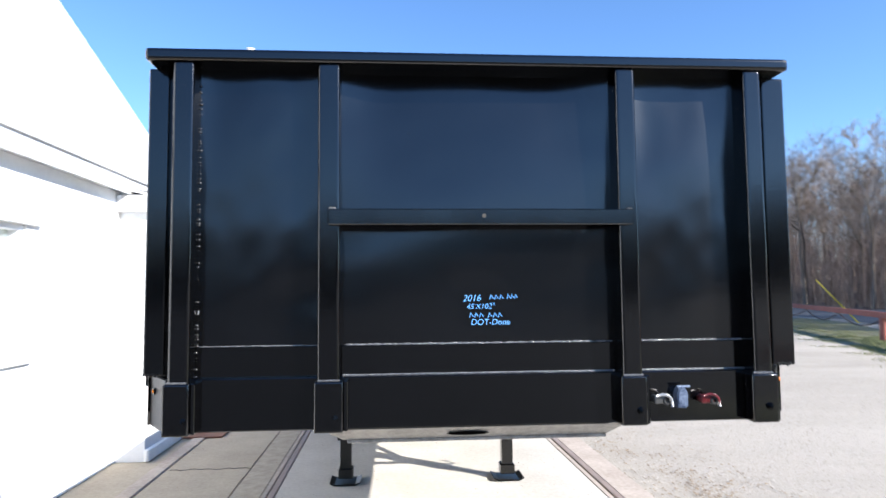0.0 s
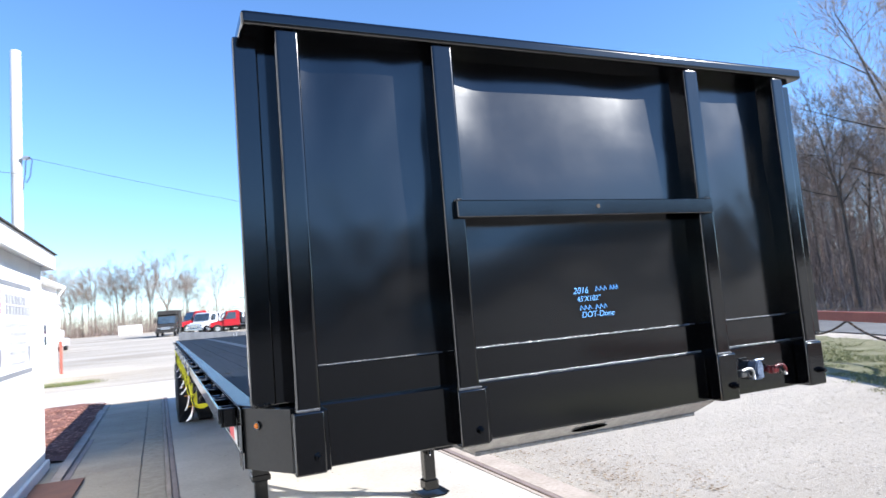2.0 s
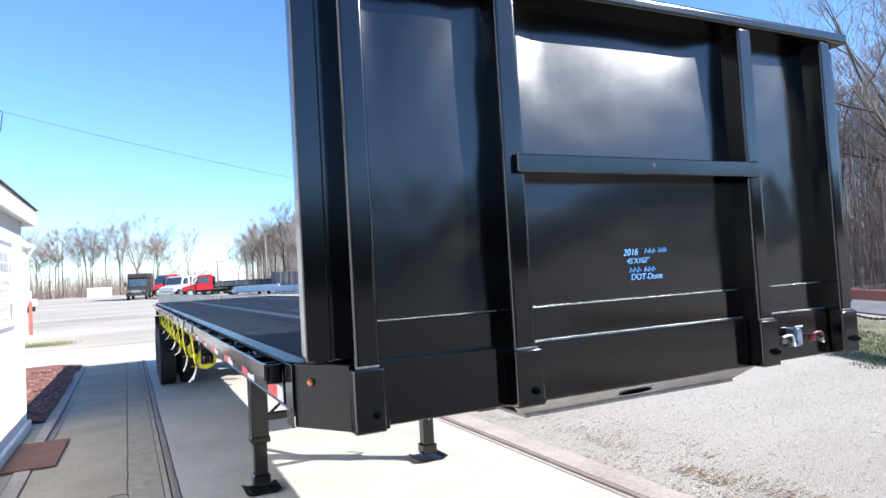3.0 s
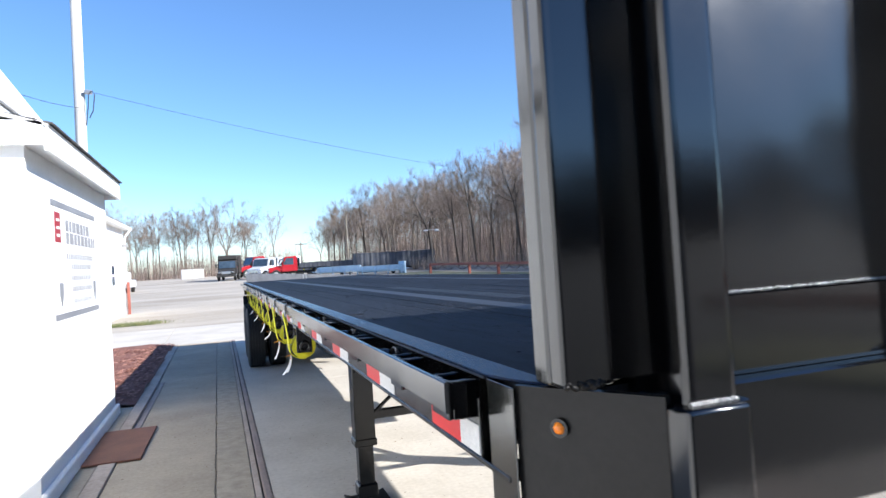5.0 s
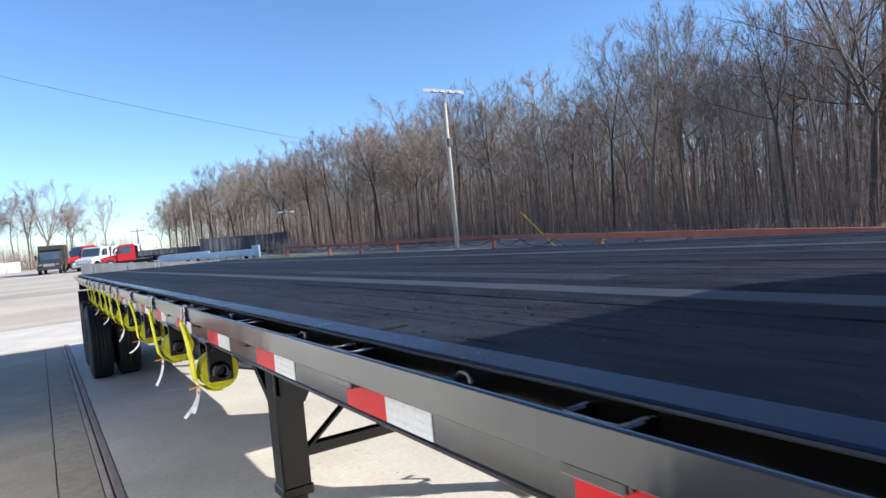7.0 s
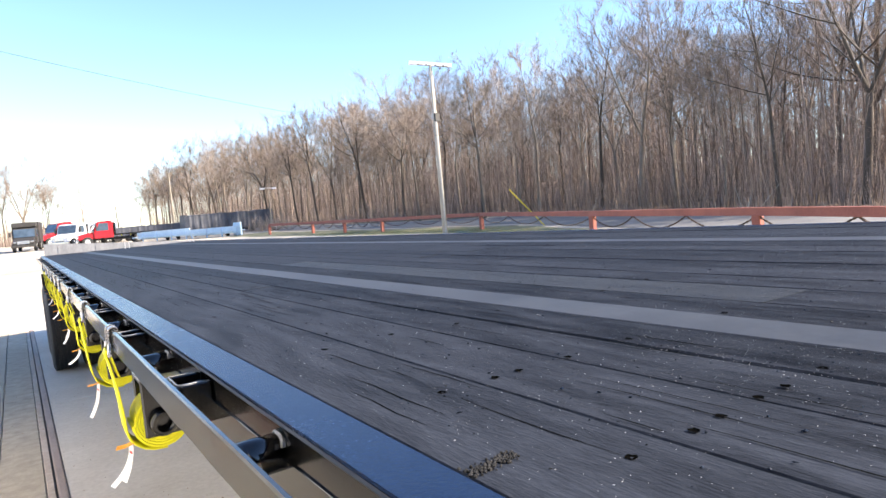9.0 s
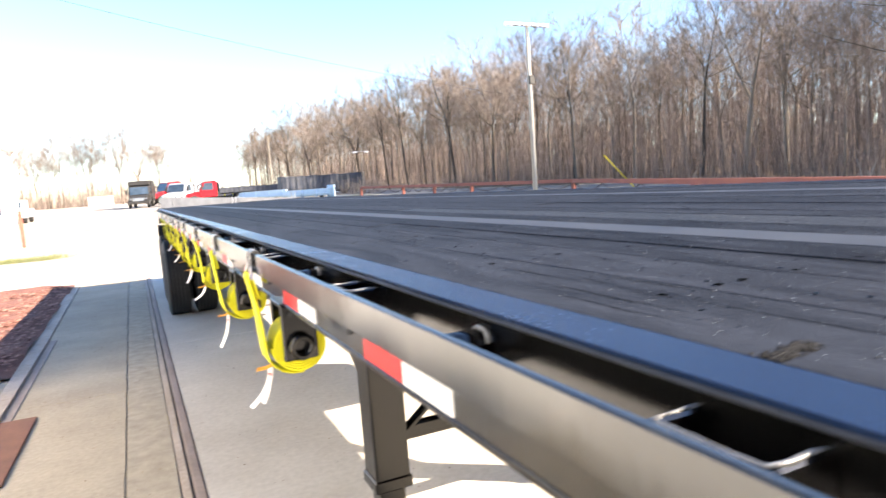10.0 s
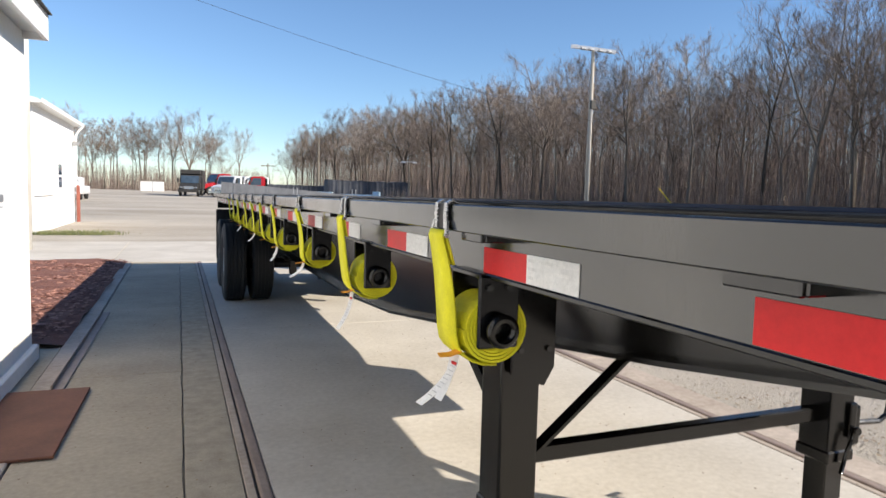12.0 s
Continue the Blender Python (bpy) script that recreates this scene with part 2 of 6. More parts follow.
CHAIN = surface("rusty_chain", (0.045, 0.030, 0.022), (0.11, 0.075, 0.055), 0.7, 0.1, metal=0.4, coarse=12, fine=90, bump=0.3, depth=0.003)
YELLOW = surface("yellow_guy_guard", (0.65, 0.48, 0.02), (0.80, 0.62, 0.04), 0.5, 0.08, coarse=6, fine=60, bump=0.05, depth=0.003)
CABLE = surface("black_cable", (0.012, 0.012, 0.013), (0.03, 0.03, 0.032), 0.6, 0.1, coarse=10, fine=80, bump=0.05, depth=0.002)
BARK = surface("grey_brown_bark", (0.065, 0.052, 0.041), (0.24, 0.195, 0.155), 0.95, 0.03, coarse=1.6, fine=16, bump=0.9, depth=0.03, stretch=(3, 3, 0.5), vary=0.7)
TWIG = surface("bare_twig_bark", (0.155, 0.118, 0.094), (0.36, 0.285, 0.23), 0.95, 0.03, coarse=1.5, fine=18, bump=0.0, vary=0.5)
UNDERWOOD = surface("brown_underwood", (0.120, 0.090, 0.074), (0.38, 0.295, 0.245), 0.95, 0.03, coarse=0.6, fine=18, bump=0.0, vary=0.7, island=True)
PALE_STEM = surface("pale_dead_stem", (0.42, 0.37, 0.30), (0.62, 0.57, 0.49), 0.9, 0.05, coarse=4, fine=40, bump=0.3, depth=0.01)
TRUCK_RED = surface("red_truck_paint", (0.33, 0.010, 0.018), (0.43, 0.018, 0.026), 0.25, 0.06, coarse=2, fine=40, bump=0.01, coat=0.4)
TRUCK_WHITE = surface("white_truck_paint", (0.66, 0.67, 0.69), (0.80, 0.80, 0.82), 0.3, 0.06, coarse=2, fine=40, bump=0.01, coat=0.3)
TRUCK_DARK = surface("dark_truck_body", (0.016, 0.015, 0.014), (0.050, 0.046, 0.042), 0.6, 0.1, coarse=3, fine=40, bump=0.1)
TARP = surface("dark_blue_tarp", (0.022, 0.026, 0.036), (0.065, 0.072, 0.092), 0.55, 0.12, coarse=1.2, fine=14, bump=0.4, depth=0.03)
PALE_BLUE = surface("pale_blue_steel", (0.36, 0.50, 0.62), (0.52, 0.66, 0.76), 0.5, 0.1, coarse=2, fine=40, bump=0.06)
GLASS_DARK = surface("tinted_vehicle_glass", (0.03, 0.05, 0.07), (0.07, 0.10, 0.14), 0.08, 0.02, coarse=2, fine=30, bump=0.0)
CHROME = surface("bright_trim_metal", (0.50, 0.50, 0.50), (0.70, 0.70, 0.70), 0.22, 0.06, metal=0.9, coarse=6, fine=60, bump=0.02)


def glass(name):
    m = bpy.data.materials.new(name)
    m.use_nodes = True
    b = m.node_tree.nodes["Principled BSDF"]
    b.inputs["Base Color"].default_value = (0.86, 0.92, 0.90, 1)
    b.inputs["Roughness"].default_value = 0.03
    b.inputs["Transmission Weight"].default_value = 0.75
    return m


GLASS = glass("window_glass")


# ---- building blocks ----
def box(bm, x0, x1, y0, y1, z0, z1, bevel=0.0, segments=1):
    g = bmesh.ops.create_cube(bm, size=1.0, matrix=Matrix.Translation(((x0 + x1) / 2, (y0 + y1) / 2, (z0 + z1) / 2))
                              @ Matrix.Diagonal((abs(x1 - x0), abs(y1 - y0), abs(z1 - z0), 1)))
    if bevel:
        edges = list({e for v in g["verts"] for e in v.link_edges})
        bmesh.ops.bevel(bm, geom=edges, offset=bevel, segments=segments, affect="EDGES", profile=0.6)
    return bm


def boxed(*args, **kw):
    return box(bmesh.new(), *args, **kw)


def rod(bm, a, b, r, sides=10, r2=None):
    a, b = Vector(a), Vector(b)
    d = b - a
    m = Matrix.Translation((a + b) / 2) @ d.to_track_quat("Z", "Y").to_matrix().to_4x4()
    bmesh.ops.create_cone(bm, cap_ends=True, segments=sides, radius1=r, radius2=r if r2 is None else r2, depth=d.length, matrix=m)
    return bm


def bar(bm, a, b, w, h, up=(0, 0, 1)):
    """A square bar from a to b, w wide and h high."""
    a, b = Vector(a), Vector(b)
    d = (b - a).normalized()
    side = d.cross(Vector(up)).normalized()
    top = side.cross(d)
    ring = [side * (sx * w / 2) + top * (sz * h / 2) for sx, sz in ((-1, -1), (1, -1), (1, 1), (-1, 1))]
    v = [bm.verts.new(p + q) for p in (a, b) for q in ring]
    for f in ((0, 1, 2, 3), (7, 6, 5, 4), (0, 4, 5, 1), (1, 5, 6, 2), (2, 6, 7, 3), (3, 7, 4, 0)):
        bm.faces.new([v[i] for i in f])
    return bm


def extrude(bm, outline, axis, lo, hi):
    """A flat outline in the two other axes, drawn out along axis from lo to hi."""
    def at(p, w):
        p = list(p)
        p.insert(axis, w)
        return bm.verts.new(p)
    a, b = [at(p, lo) for p in outline], [at(p, hi) for p in outline]
    n = len(outline)
    bm.faces.new(a[::-1]), bm.faces.new(b)
    for i in range(n):
        bm.faces.new((a[i], a[(i + 1) % n], b[(i + 1) % n], b[i]))
    bmesh.ops.recalc_face_normals(bm, faces=bm.faces[:])
    return bm


def ribbon(bm, pts, across, thick):
    """A band along pts, as wide as the vector across, thick metres thick."""
    across = Vector(across)
    pts = [Vector(p) for p in pts]
    rows = []
    for i, p in enumerate(pts):
        d = (pts[min(i + 1, len(pts) - 1)] - pts[max(i - 1, 0)]).normalized()
        n = d.cross(across).normalized() * (thick / 2)
        rows.append([bm.verts.new(p + s * across / 2 + k * n) for s, k in ((-1, -1), (1, -1), (1, 1), (-1, 1))])
    for a, b in zip(rows, rows[1:]):
        for i in range(4):
            bm.faces.new((a[i], a[(i + 1) % 4], b[(i + 1) % 4], b[i]))
    bm.faces.new(rows[0][::-1]), bm.faces.new(rows[-1])
    bmesh.ops.recalc_face_normals(bm, faces=bm.faces[:])
    return bm


def lathe(bm, profile, centre, axis, steps=32):
    """Turns a profile of (radius, along) about an axis (0, 1, 2) through centre."""
    u, w = [(1, 2), (2, 0), (0, 1)][axis]
    rings = []
    for k in range(steps):
        a = 2 * math.pi * k / steps
        ring = []
        for r, along in profile:
            p = list(centre)
            p[axis] += along
            p[u] += r * math.cos(a)
            p[w] += r * math.sin(a)
            ring.append(bm.verts.new(p))
        rings.append(ring)
    for k in range(steps):
        a, b = rings[k], rings[(k + 1) % steps]
        for i in range(len(profile) - 1):
            bm.faces.new((a[i], b[i], b[i + 1], a[i + 1]))
    bmesh.ops.recalc_face_normals(bm, faces=bm.faces[:])
    return bm


def tube(bm, pts, r, sides=6):
    pts = [Vector(p) for p in pts]
    rings = []
    for i, p in enumerate(pts):
        d = (pts[min(i + 1, len(pts) - 1)] - pts[max(i - 1, 0)]).normalized()
        s = d.cross(Vector((0.13, 0.21, 0.97))).normalized()
        t = d.cross(s)
        rings.append([bm.verts.new(p + r * (math.cos(a) * s + math.sin(a) * t)) for a in [2 * math.pi * k / sides for k in range(sides)]])
    for a, b in zip(rings, rings[1:]):
        for i in range(sides):
            bm.faces.new((a[i], a[(i + 1) % sides], b[(i + 1) % sides], b[i]))
    bm.faces.new(rings[0]), bm.faces.new(rings[-1][::-1])
    return bm


def bead(bm, pts, r, rng, sides=6):
    """A weld bead: a run of overlapping lumps along pts, with thin spots and gaps."""
    pts = [Vector(p) for p in pts]
    rings = []
    for i, p in enumerate(pts):
        d = (pts[min(i + 1, len(pts) - 1)] - pts[max(i - 1, 0)]).normalized()
        a = d.cross(Vector((0.13, 0.97, 0.21))).normalized()
        b = d.cross(a)
        q = r * rng.choice((0.35, 0.7, 0.9, 1.0, 1.0, 1.15))
        rings.append([bm.verts.new(p + q * (math.cos(t) * a + math.sin(t) * b)) for t in [2 * math.pi * k / sides for k in range(sides)]])
    for a, b in zip(rings, rings[1:]):
        for i in range(sides):
            bm.faces.new((a[i], a[(i + 1) % sides], b[(i + 1) % sides], b[i]))
    bm.faces.new(rings[0]), bm.faces.new(rings[-1][::-1])
    bmesh.ops.recalc_face_normals(bm, faces=bm.faces[:])
    return bm


def mesh_of(name, bm, material, smooth=False):
    me = bpy.data.meshes.new(name)
    bm.to_mesh(me)
    bm.free()
    me.materials.append(material)
    if smooth == "edges":  # only the rounded edges between the flat sides
        me.polygons.foreach_set("use_smooth", [max(abs(c) for c in p.normal) < 0.999 for p in me.polygons])
    elif smooth:
        me.polygons.foreach_set("use_smooth", [True] * len(me.polygons))
    return me


def hang(ob, parent):
    """Makes ob a part of parent and leaves it in its place (nothing is turned before it is hung)."""
    ob.parent = parent
    ob.matrix_parent_inverse = Matrix.Translation(-parent.location)
    return ob


def part(name, bm, material, parent, label="", smooth=False):
    ob = new(name, mesh_of(name, bm, material, smooth))
    hang(ob, parent)
    return tagged(ob, label)


def piece(name, mesh, parent, at=(0, 0, 0), label=""):
    """One of many alike pieces on one mesh, standing at a place."""
    ob = new(name, mesh)
    ob.location = at
    hang(ob, parent)
    return tagged(ob, label)


def thing(name, label, category, at=(0, 0, 0), group="", kind=""):
    ob = new(name)
    ob.empty_display_size = 0.1
    ob.location = at
    return tagged(ob, label, category, group, kind)


def solid(name, bm, material, label, category, group="", kind="", smooth=False):
    return tagged(new(name, mesh_of(name, bm, material, smooth)), label, category, group, kind)


def raw(name, verts, faces, material, smooth=False):
    me = bpy.data.meshes.new(name)
    me.from_pydata(verts, [], faces)
    me.materials.append(material)
    if smooth:
        me.polygons.foreach_set("use_smooth", [True] * len(me.polygons))
    me.update()
    return me


# ---- ground and paving ----
def rise(x, y):
    """Height of the land: level round the drive, rising gently with distance and into the woods."""
    d = math.hypot(x, y)
    far = max(0.0, d - 30)
    z = -0.03 + 1.0 * (1 - math.exp(-(far / 60) ** 1.3))
    if x > 27:
        z += 0.7 * (1 - math.exp(-(x - 27) / 12)) + 0.06 * min(max(0, x - 36), 55)
    return z


def spread(stops):
    out = []
    for (a, n), (b, _) in zip(stops, stops[1:]):
        out += [a + (b - a) * i / n for i in range(n)]
    return out + [stops[-1][0]]


def sheet(name, xs, ys, lift, material, rough=0.0, seed=0):
    rng = random.Random(seed)
    verts = [(x, y, rise(x, y) + lift + rng.uniform(-rough, rough)) for y in ys for x in xs]
    n = len(xs)
    faces = [(j * n + i, j * n + i + 1, (j + 1) * n + i + 1, (j + 1) * n + i) for j in range(len(ys) - 1) for i in range(n - 1)]
    return new(name, raw(name, verts, faces, material, True))


ground = sheet("ground", spread([(-900, 8), (-120, 12), (-20, 10), (2, 20), (22, 10), (70, 8), (150, 10), (900, 0)]),
               spread([(-900, 8), (-120, 12), (-16, 22), (28, 20), (110, 12), (260, 8), (900, 0)]), 0.0, GRAVEL)
tagged(ground, "pale limestone gravel yard reaching to the horizon", "gravel", kind="structure")


SKEW = -0.009  # the drive runs half a degree off the trailer's line


def skewed(bm):
    for v in bm.verts:
        v.co.x += SKEW * (v.co.y - 5)
    return bm


def paving(name, label, material, x0, x1, breaks, lift=0.0, bevel=0.006):
    ob = thing(name, label, "paving", ((x0 + x1) / 2, breaks[0], -0.15), kind="structure")
    for y0, y1 in zip(breaks, breaks[1:]):
        part("slab", skewed(boxed(x0, x1, y0 + 0.004, y1 - 0.004, -0.15, lift, bevel=bevel)), material, ob)
    return ob


paving("driveway", "sunlit pale concrete driveway slabs under the trailer", CONCRETE, -1.385, 1.475, [-3.0, 3.0, 8.9, 15.6])
paving("side_walk", "weathered tan concrete walk beside the white building", CONCRETE_OLD, -2.62, -1.783, [-3.0, -0.4, 4.36, 7.35, 10.4, 13.0, 15.6])
paving("aggregate_strip", "strip of exposed-aggregate concrete beside the rail", AGGREGATE, -1.78, -1.51, [-3.0, 2.0, 9.4, 15.6])
paving("edge_beam", "tan concrete edge beam between drive and gravel", SILL_CONCRETE, 1.605, 1.87, [-3.0, 1.5, 6.8, 12.4, 18, 23.0])
paving("building_apron", "concrete strip at the foot of the white building", CONCRETE_OLD, -3.5, -2.78, [-3.0, 3.2, 8.45], lift=-0.004)
for a, b in ((-16.0, -9.0), (-8.99, -3.0), (-2.99, 1.45)):
    paving("cross_drive", "bright concrete cross drive behind the mulch bed", CONCRETE, a, b, [15.61, 20.8])
paving("low_kerb", "low concrete kerb along the mulch bed", SILL_CONCRETE, -2.77, -2.63, [-3.0, 0.5, 6.9, 11.0, 15.6], lift=0.012)

for name, x0, x1, end in (("embedded_rail", -1.50, -1.393, 15.6), ("embedded_rail", 1.485, 1.595, 23)):
    ob = thing(name, "rusty steel rail set flush in the concrete with a dark groove", "rail", ((x0 + x1) / 2, -3, -0.15), "rails in the drive", "structure")
    part("groove", skewed(boxed(x0 - 0.008, x1 + 0.008, -3, end, -0.15, -0.010)), GROOVE, ob)
    part("guard_bar", skewed(boxed(x0 - 0.006, x0 + 0.040, -3, end, -0.12, 0.001, bevel=0.004)), SILL_CONCRETE, ob, "worn concrete filler strip")
    part("rail_head", skewed(boxed(x0 + 0.053, x1 + 0.004, -3, end, -0.12, 0.006, bevel=0.012, segments=2)), STEEL_RAIL, ob)

# wandering crack across the walk
crack = bmesh.new()
pts = [(-2.58 + 0.8 * i / 14, 4.36 + 0.02 * math.sin(i * 2.1) + 0.012 * math.sin(i * 5.3), 0.003) for i in range(15)]
tube(crack, pts, 0.0028, 4)
pts = [(-1.787 + 0.006 * math.sin(i * 1.7) + 0.004 * math.sin(i * 4.1), -2.5 + i * 0.22, 0.0) for i in range(80)]
tube(crack, pts, 0.0022, 4)
skewed(crack)
solid("joint_crack", crack, GROOVE, "dark wandering crack in the concrete joint", "crack", kind="structure")

# Added out of view: dark ground for the glossy headboard to mirror.
rear_lot = sheet("asphalt_lot", spread([(-60, 12), (-6, 12), (10, 20), (150, 0)]), spread([(-110, 16), (-20, 12), (-3.02, 0)]), 0.015, ASPHALT_DARK)
tagged(rear_lot, "unseen dark asphalt in front of the trailer's nose, added for its reflection", "asphalt", kind="structure")

plate = thing("steel_cover_plate", "flat rusty brown steel plate lying on the walk", "plate", (-2.65, 6.2, 0.0))
pb = boxed(-3.00, -2.42, 5.75, 7.02, 0.006, 0.024, bevel=0.004)
bmesh.ops.rotate(pb, verts=pb.verts[:], cent=(-2.7, 6.35, 0), matrix=Matrix.Rotation(radians(-1.0), 3, "Z"))
part("sheet", pb, RUST_PLATE, plate)
chan = thing("channel_iron", "grey rusted steel angle lying along the kerb", "steel angle", (-2.58, 8.4, 0.0))
part("flange", boxed(-2.66, -2.58, 7.05, 10.1, 0.001, 0.012, bevel=0.003), STEEL_RAIL, chan)
part("upstand", boxed(-2.66, -2.65, 7.05, 10.1, 0.012, 0.045, bevel=0.002), STEEL_RAIL, chan)


def litter(name, count, area, size, material, label, category, seed, lift=0.0, flat=0.5, where=None, base=0.0):
    """Many small lumps strewn over an area, one mesh."""
    rng = np.random.default_rng(seed)
    octa = np.array([(1, 0, 0), (0, 1, 0), (-1, 0, 0), (0, -1, 0), (0, 0, 1), (0, 0, -1)], float)
    tri = [(0, 1, 4), (1, 2, 4), (2, 3, 4), (3, 0, 4), (1, 0, 5), (2, 1, 5), (3, 2, 5), (0, 3, 5)]
    verts, faces = [], []
    while len(faces) < count * 8:
        x, y = rng.uniform(area[0], area[1]), rng.uniform(area[2], area[3])
        if where and not where(x, y, rng):
            continue
        s = size * rng.uniform(0.45, 1.25)
        sc = np.array([s * rng.uniform(0.7, 1.5), s * rng.uniform(0.6, 1.0), s * flat * rng.uniform(0.6, 1.2)])
        a = rng.uniform(0, 6.28)
        c, d = math.cos(a), math.sin(a)
        p = octa * sc * (1 + rng.uniform(-0.25, 0.25, (6, 1)))
        p = np.stack([p[:, 0] * c - p[:, 1] * d, p[:, 0] * d + p[:, 1] * c, p[:, 2]], 1)
        k = len(verts)
        z = rise(x, y) + lift if base is None else (base(x, y) if callable(base) else base)
        verts += (p + (x, y, z)).tolist()
        faces += [(i + k, j + k, m + k) for i, j, m in tri]
    return tagged(new(name, raw(name, verts, faces, material)), label, category, kind="stuff")


litter("gravel_stones", 29500, (1.88, 8.5, -0.5, 13.0), 0.0105, STONE, "loose pale limestone stones on the yard", "gravel", 3, 0.001, 0.38,
       lambda x, y, r: r.random() < max(0.15, 1.25 - (x - 2) / 7), None)
litter("leaf_bits", 3600, (1.7, 3.2, -1.0, 6.0), 0.013, LEAF, "dry leaves and dirt gathered along the drive edge", "leaves", 5, 0.012, 0.25,
       lambda x, y, r: r.random() < math.exp(-abs(x - 2.15) / 0.35 - max(0, y - 2.5) / 1.2) * (1 if noise.noise((x * 2.2, y * 1.6, 7)) > 0.05 else 0.12), None)
litter("concrete_grit", 900, (-2.6, 1.5, 2.0, 14.0), 0.006, LEAF, "small grit and crumbs on the concrete", "grit", 6, 0, 0.4, None, 0.002)

bed = thing("mulch_bed", "bed of red-brown wood mulch beside the walk", "mulch bed", (-4.4, 11.8, 0), kind="structure")
rng = random.Random(4)
xs, ys = spread([(-6.6, 22), (-2.80, 0)]), spread([(8.5, 36), (15.6, 0)])
verts = [(x, y, 0.015 + 0.05 * noise.noise((x * 1.3, y * 1.3, 0)) + rng.uniform(-0.01, 0.014) + 0.05 * min(1, (-2.76 - x) / 0.7)) for y in ys for x in xs]
n = len(xs)
hang(new("soil", raw("soil", verts, [(j * n + i, j * n + i + 1, (j + 1) * n + i + 1, (j + 1) * n + i) for j in range(len(ys) - 1) for i in range(n - 1)], MULCH)), bed)
litter("mulch_chips", 5200, (-6.5, -2.83, 8.6, 15.5), 0.034, CHIP, "red-brown shredded wood mulch chips", "mulch", 8, 0, 0.3, None, 0.065)


# ---- grass verge, road, fence ----
FENCE = [(5.4, -7.5), (8.9, 1.6), (13.0, 9.9), (15.7, 17.7), (19.9, 30.0), (18.8, 39.7), (18.1, 44.2), (17.8, 49.5), (16.6, 56.5)]


def fence_x(y):
    for (xa, ya), (xb, yb) in zip(FENCE, FENCE[1:]):
        if y <= yb:
            return xa + (xb - xa) * (y - ya) / (yb - ya)
    return FENCE[-1][0]


def strip(name, near, wide, y0, y1, step, lift, material, label, category, cols=6, ragged=0.35, edge=None):
    edge = lift if edge is None else edge
    verts, faces = [], []
    rows = int((y1 - y0) / step) + 1
    for j in range(rows):
        y = y0 + j * step
        for i in range(cols + 1):
            x = fence_x(y) + near + wide * i / cols
            wob = ragged * (noise.noise((y * 0.35, i * 7.0, 2.0)) + 0.8 * noise.noise((y * 1.7, i * 7.0, 5.0))) if i in (0, cols) else 0
            verts.append((x + wob, y, rise(x, y) + (edge if i in (0, cols) else lift) + 0.012 * noise.noise((x * 2, y * 2, 1)) * (i not in (0, cols))))
    m = cols + 1
    for j in range(rows - 1):
        for i in range(cols):
            faces.append((j * m + i, j * m + i + 1, (j + 1) * m + i + 1, (j + 1) * m + i))
    return tagged(new(name, raw(name, verts, faces, material, True)), label, category, kind="structure")


strip("verge", -1.9, 4.6, -8, 64, 0.3, 0.024, GRASS_SOIL, "thin patchy spring turf along the rail fence", "grass verge", 10, 0.55, -0.006)
strip("road", 3.4, 6.2, -6, 120, 2.0, 0.03, ASPHALT, "grey weathered asphalt road behind the rail fence", "road")
strip("forest_floor", 10.6, 90, -4, 220, 4.0, 0.05, LITTER, "brown leaf litter under the bare woods", "forest floor", 14)


def blades(name, count, place, label, seed, tall=0.07):
    rng = np.random.default_rng(seed)
    verts, faces = [], []
    for _ in range(count):
        x, y = place(rng)
        z = rise(x, y) + 0.015
        h, a, lean = tall * rng.uniform(0.4, 1.3), rng.uniform(0, 6.28), rng.uniform(0, 0.05)
        w = 0.008
        k = len(verts)
        verts += [(x - w * math.cos(a), y - w * math.sin(a), z), (x + w * math.cos(a), y + w * math.sin(a), z), (x + lean * math.sin(a), y + lean * math.cos(a), z + h)]
        faces.append((k, k + 1, k + 2))
    return tagged(new(name, raw(name, verts, faces, GRASS)), label, "grass", kind="stuff")


def verge_place(rng):
    while True:
        y = rng.uniform(2, 46) if rng.random() < 0.5 else rng.uniform(3, 20)
        x = fence_x(y) + rng.normal(-0.5, 1.05)
        if noise.noise((x * 1.1, y * 1.1, 6.0)) > -0.15 + 0.25 * max(0, fence_x(y) - x - 1.2):
            return x, y


blades("verge_grass", 46000, verge_place, "short green and straw-coloured spring grass", 12, 0.055)
blades("yard_grass", 5000, lambda r: (r.uniform(-7.5, -3.9) + r.normal(0, 0.3), 23.4 + abs(r.normal(0, 0.8))), "small patch of green grass by the far drive", 13, 0.08)

fence = thing("rail_fence", "rust-red pipe rail fence with short posts and hung chains", "fence", (15, 17, 0))
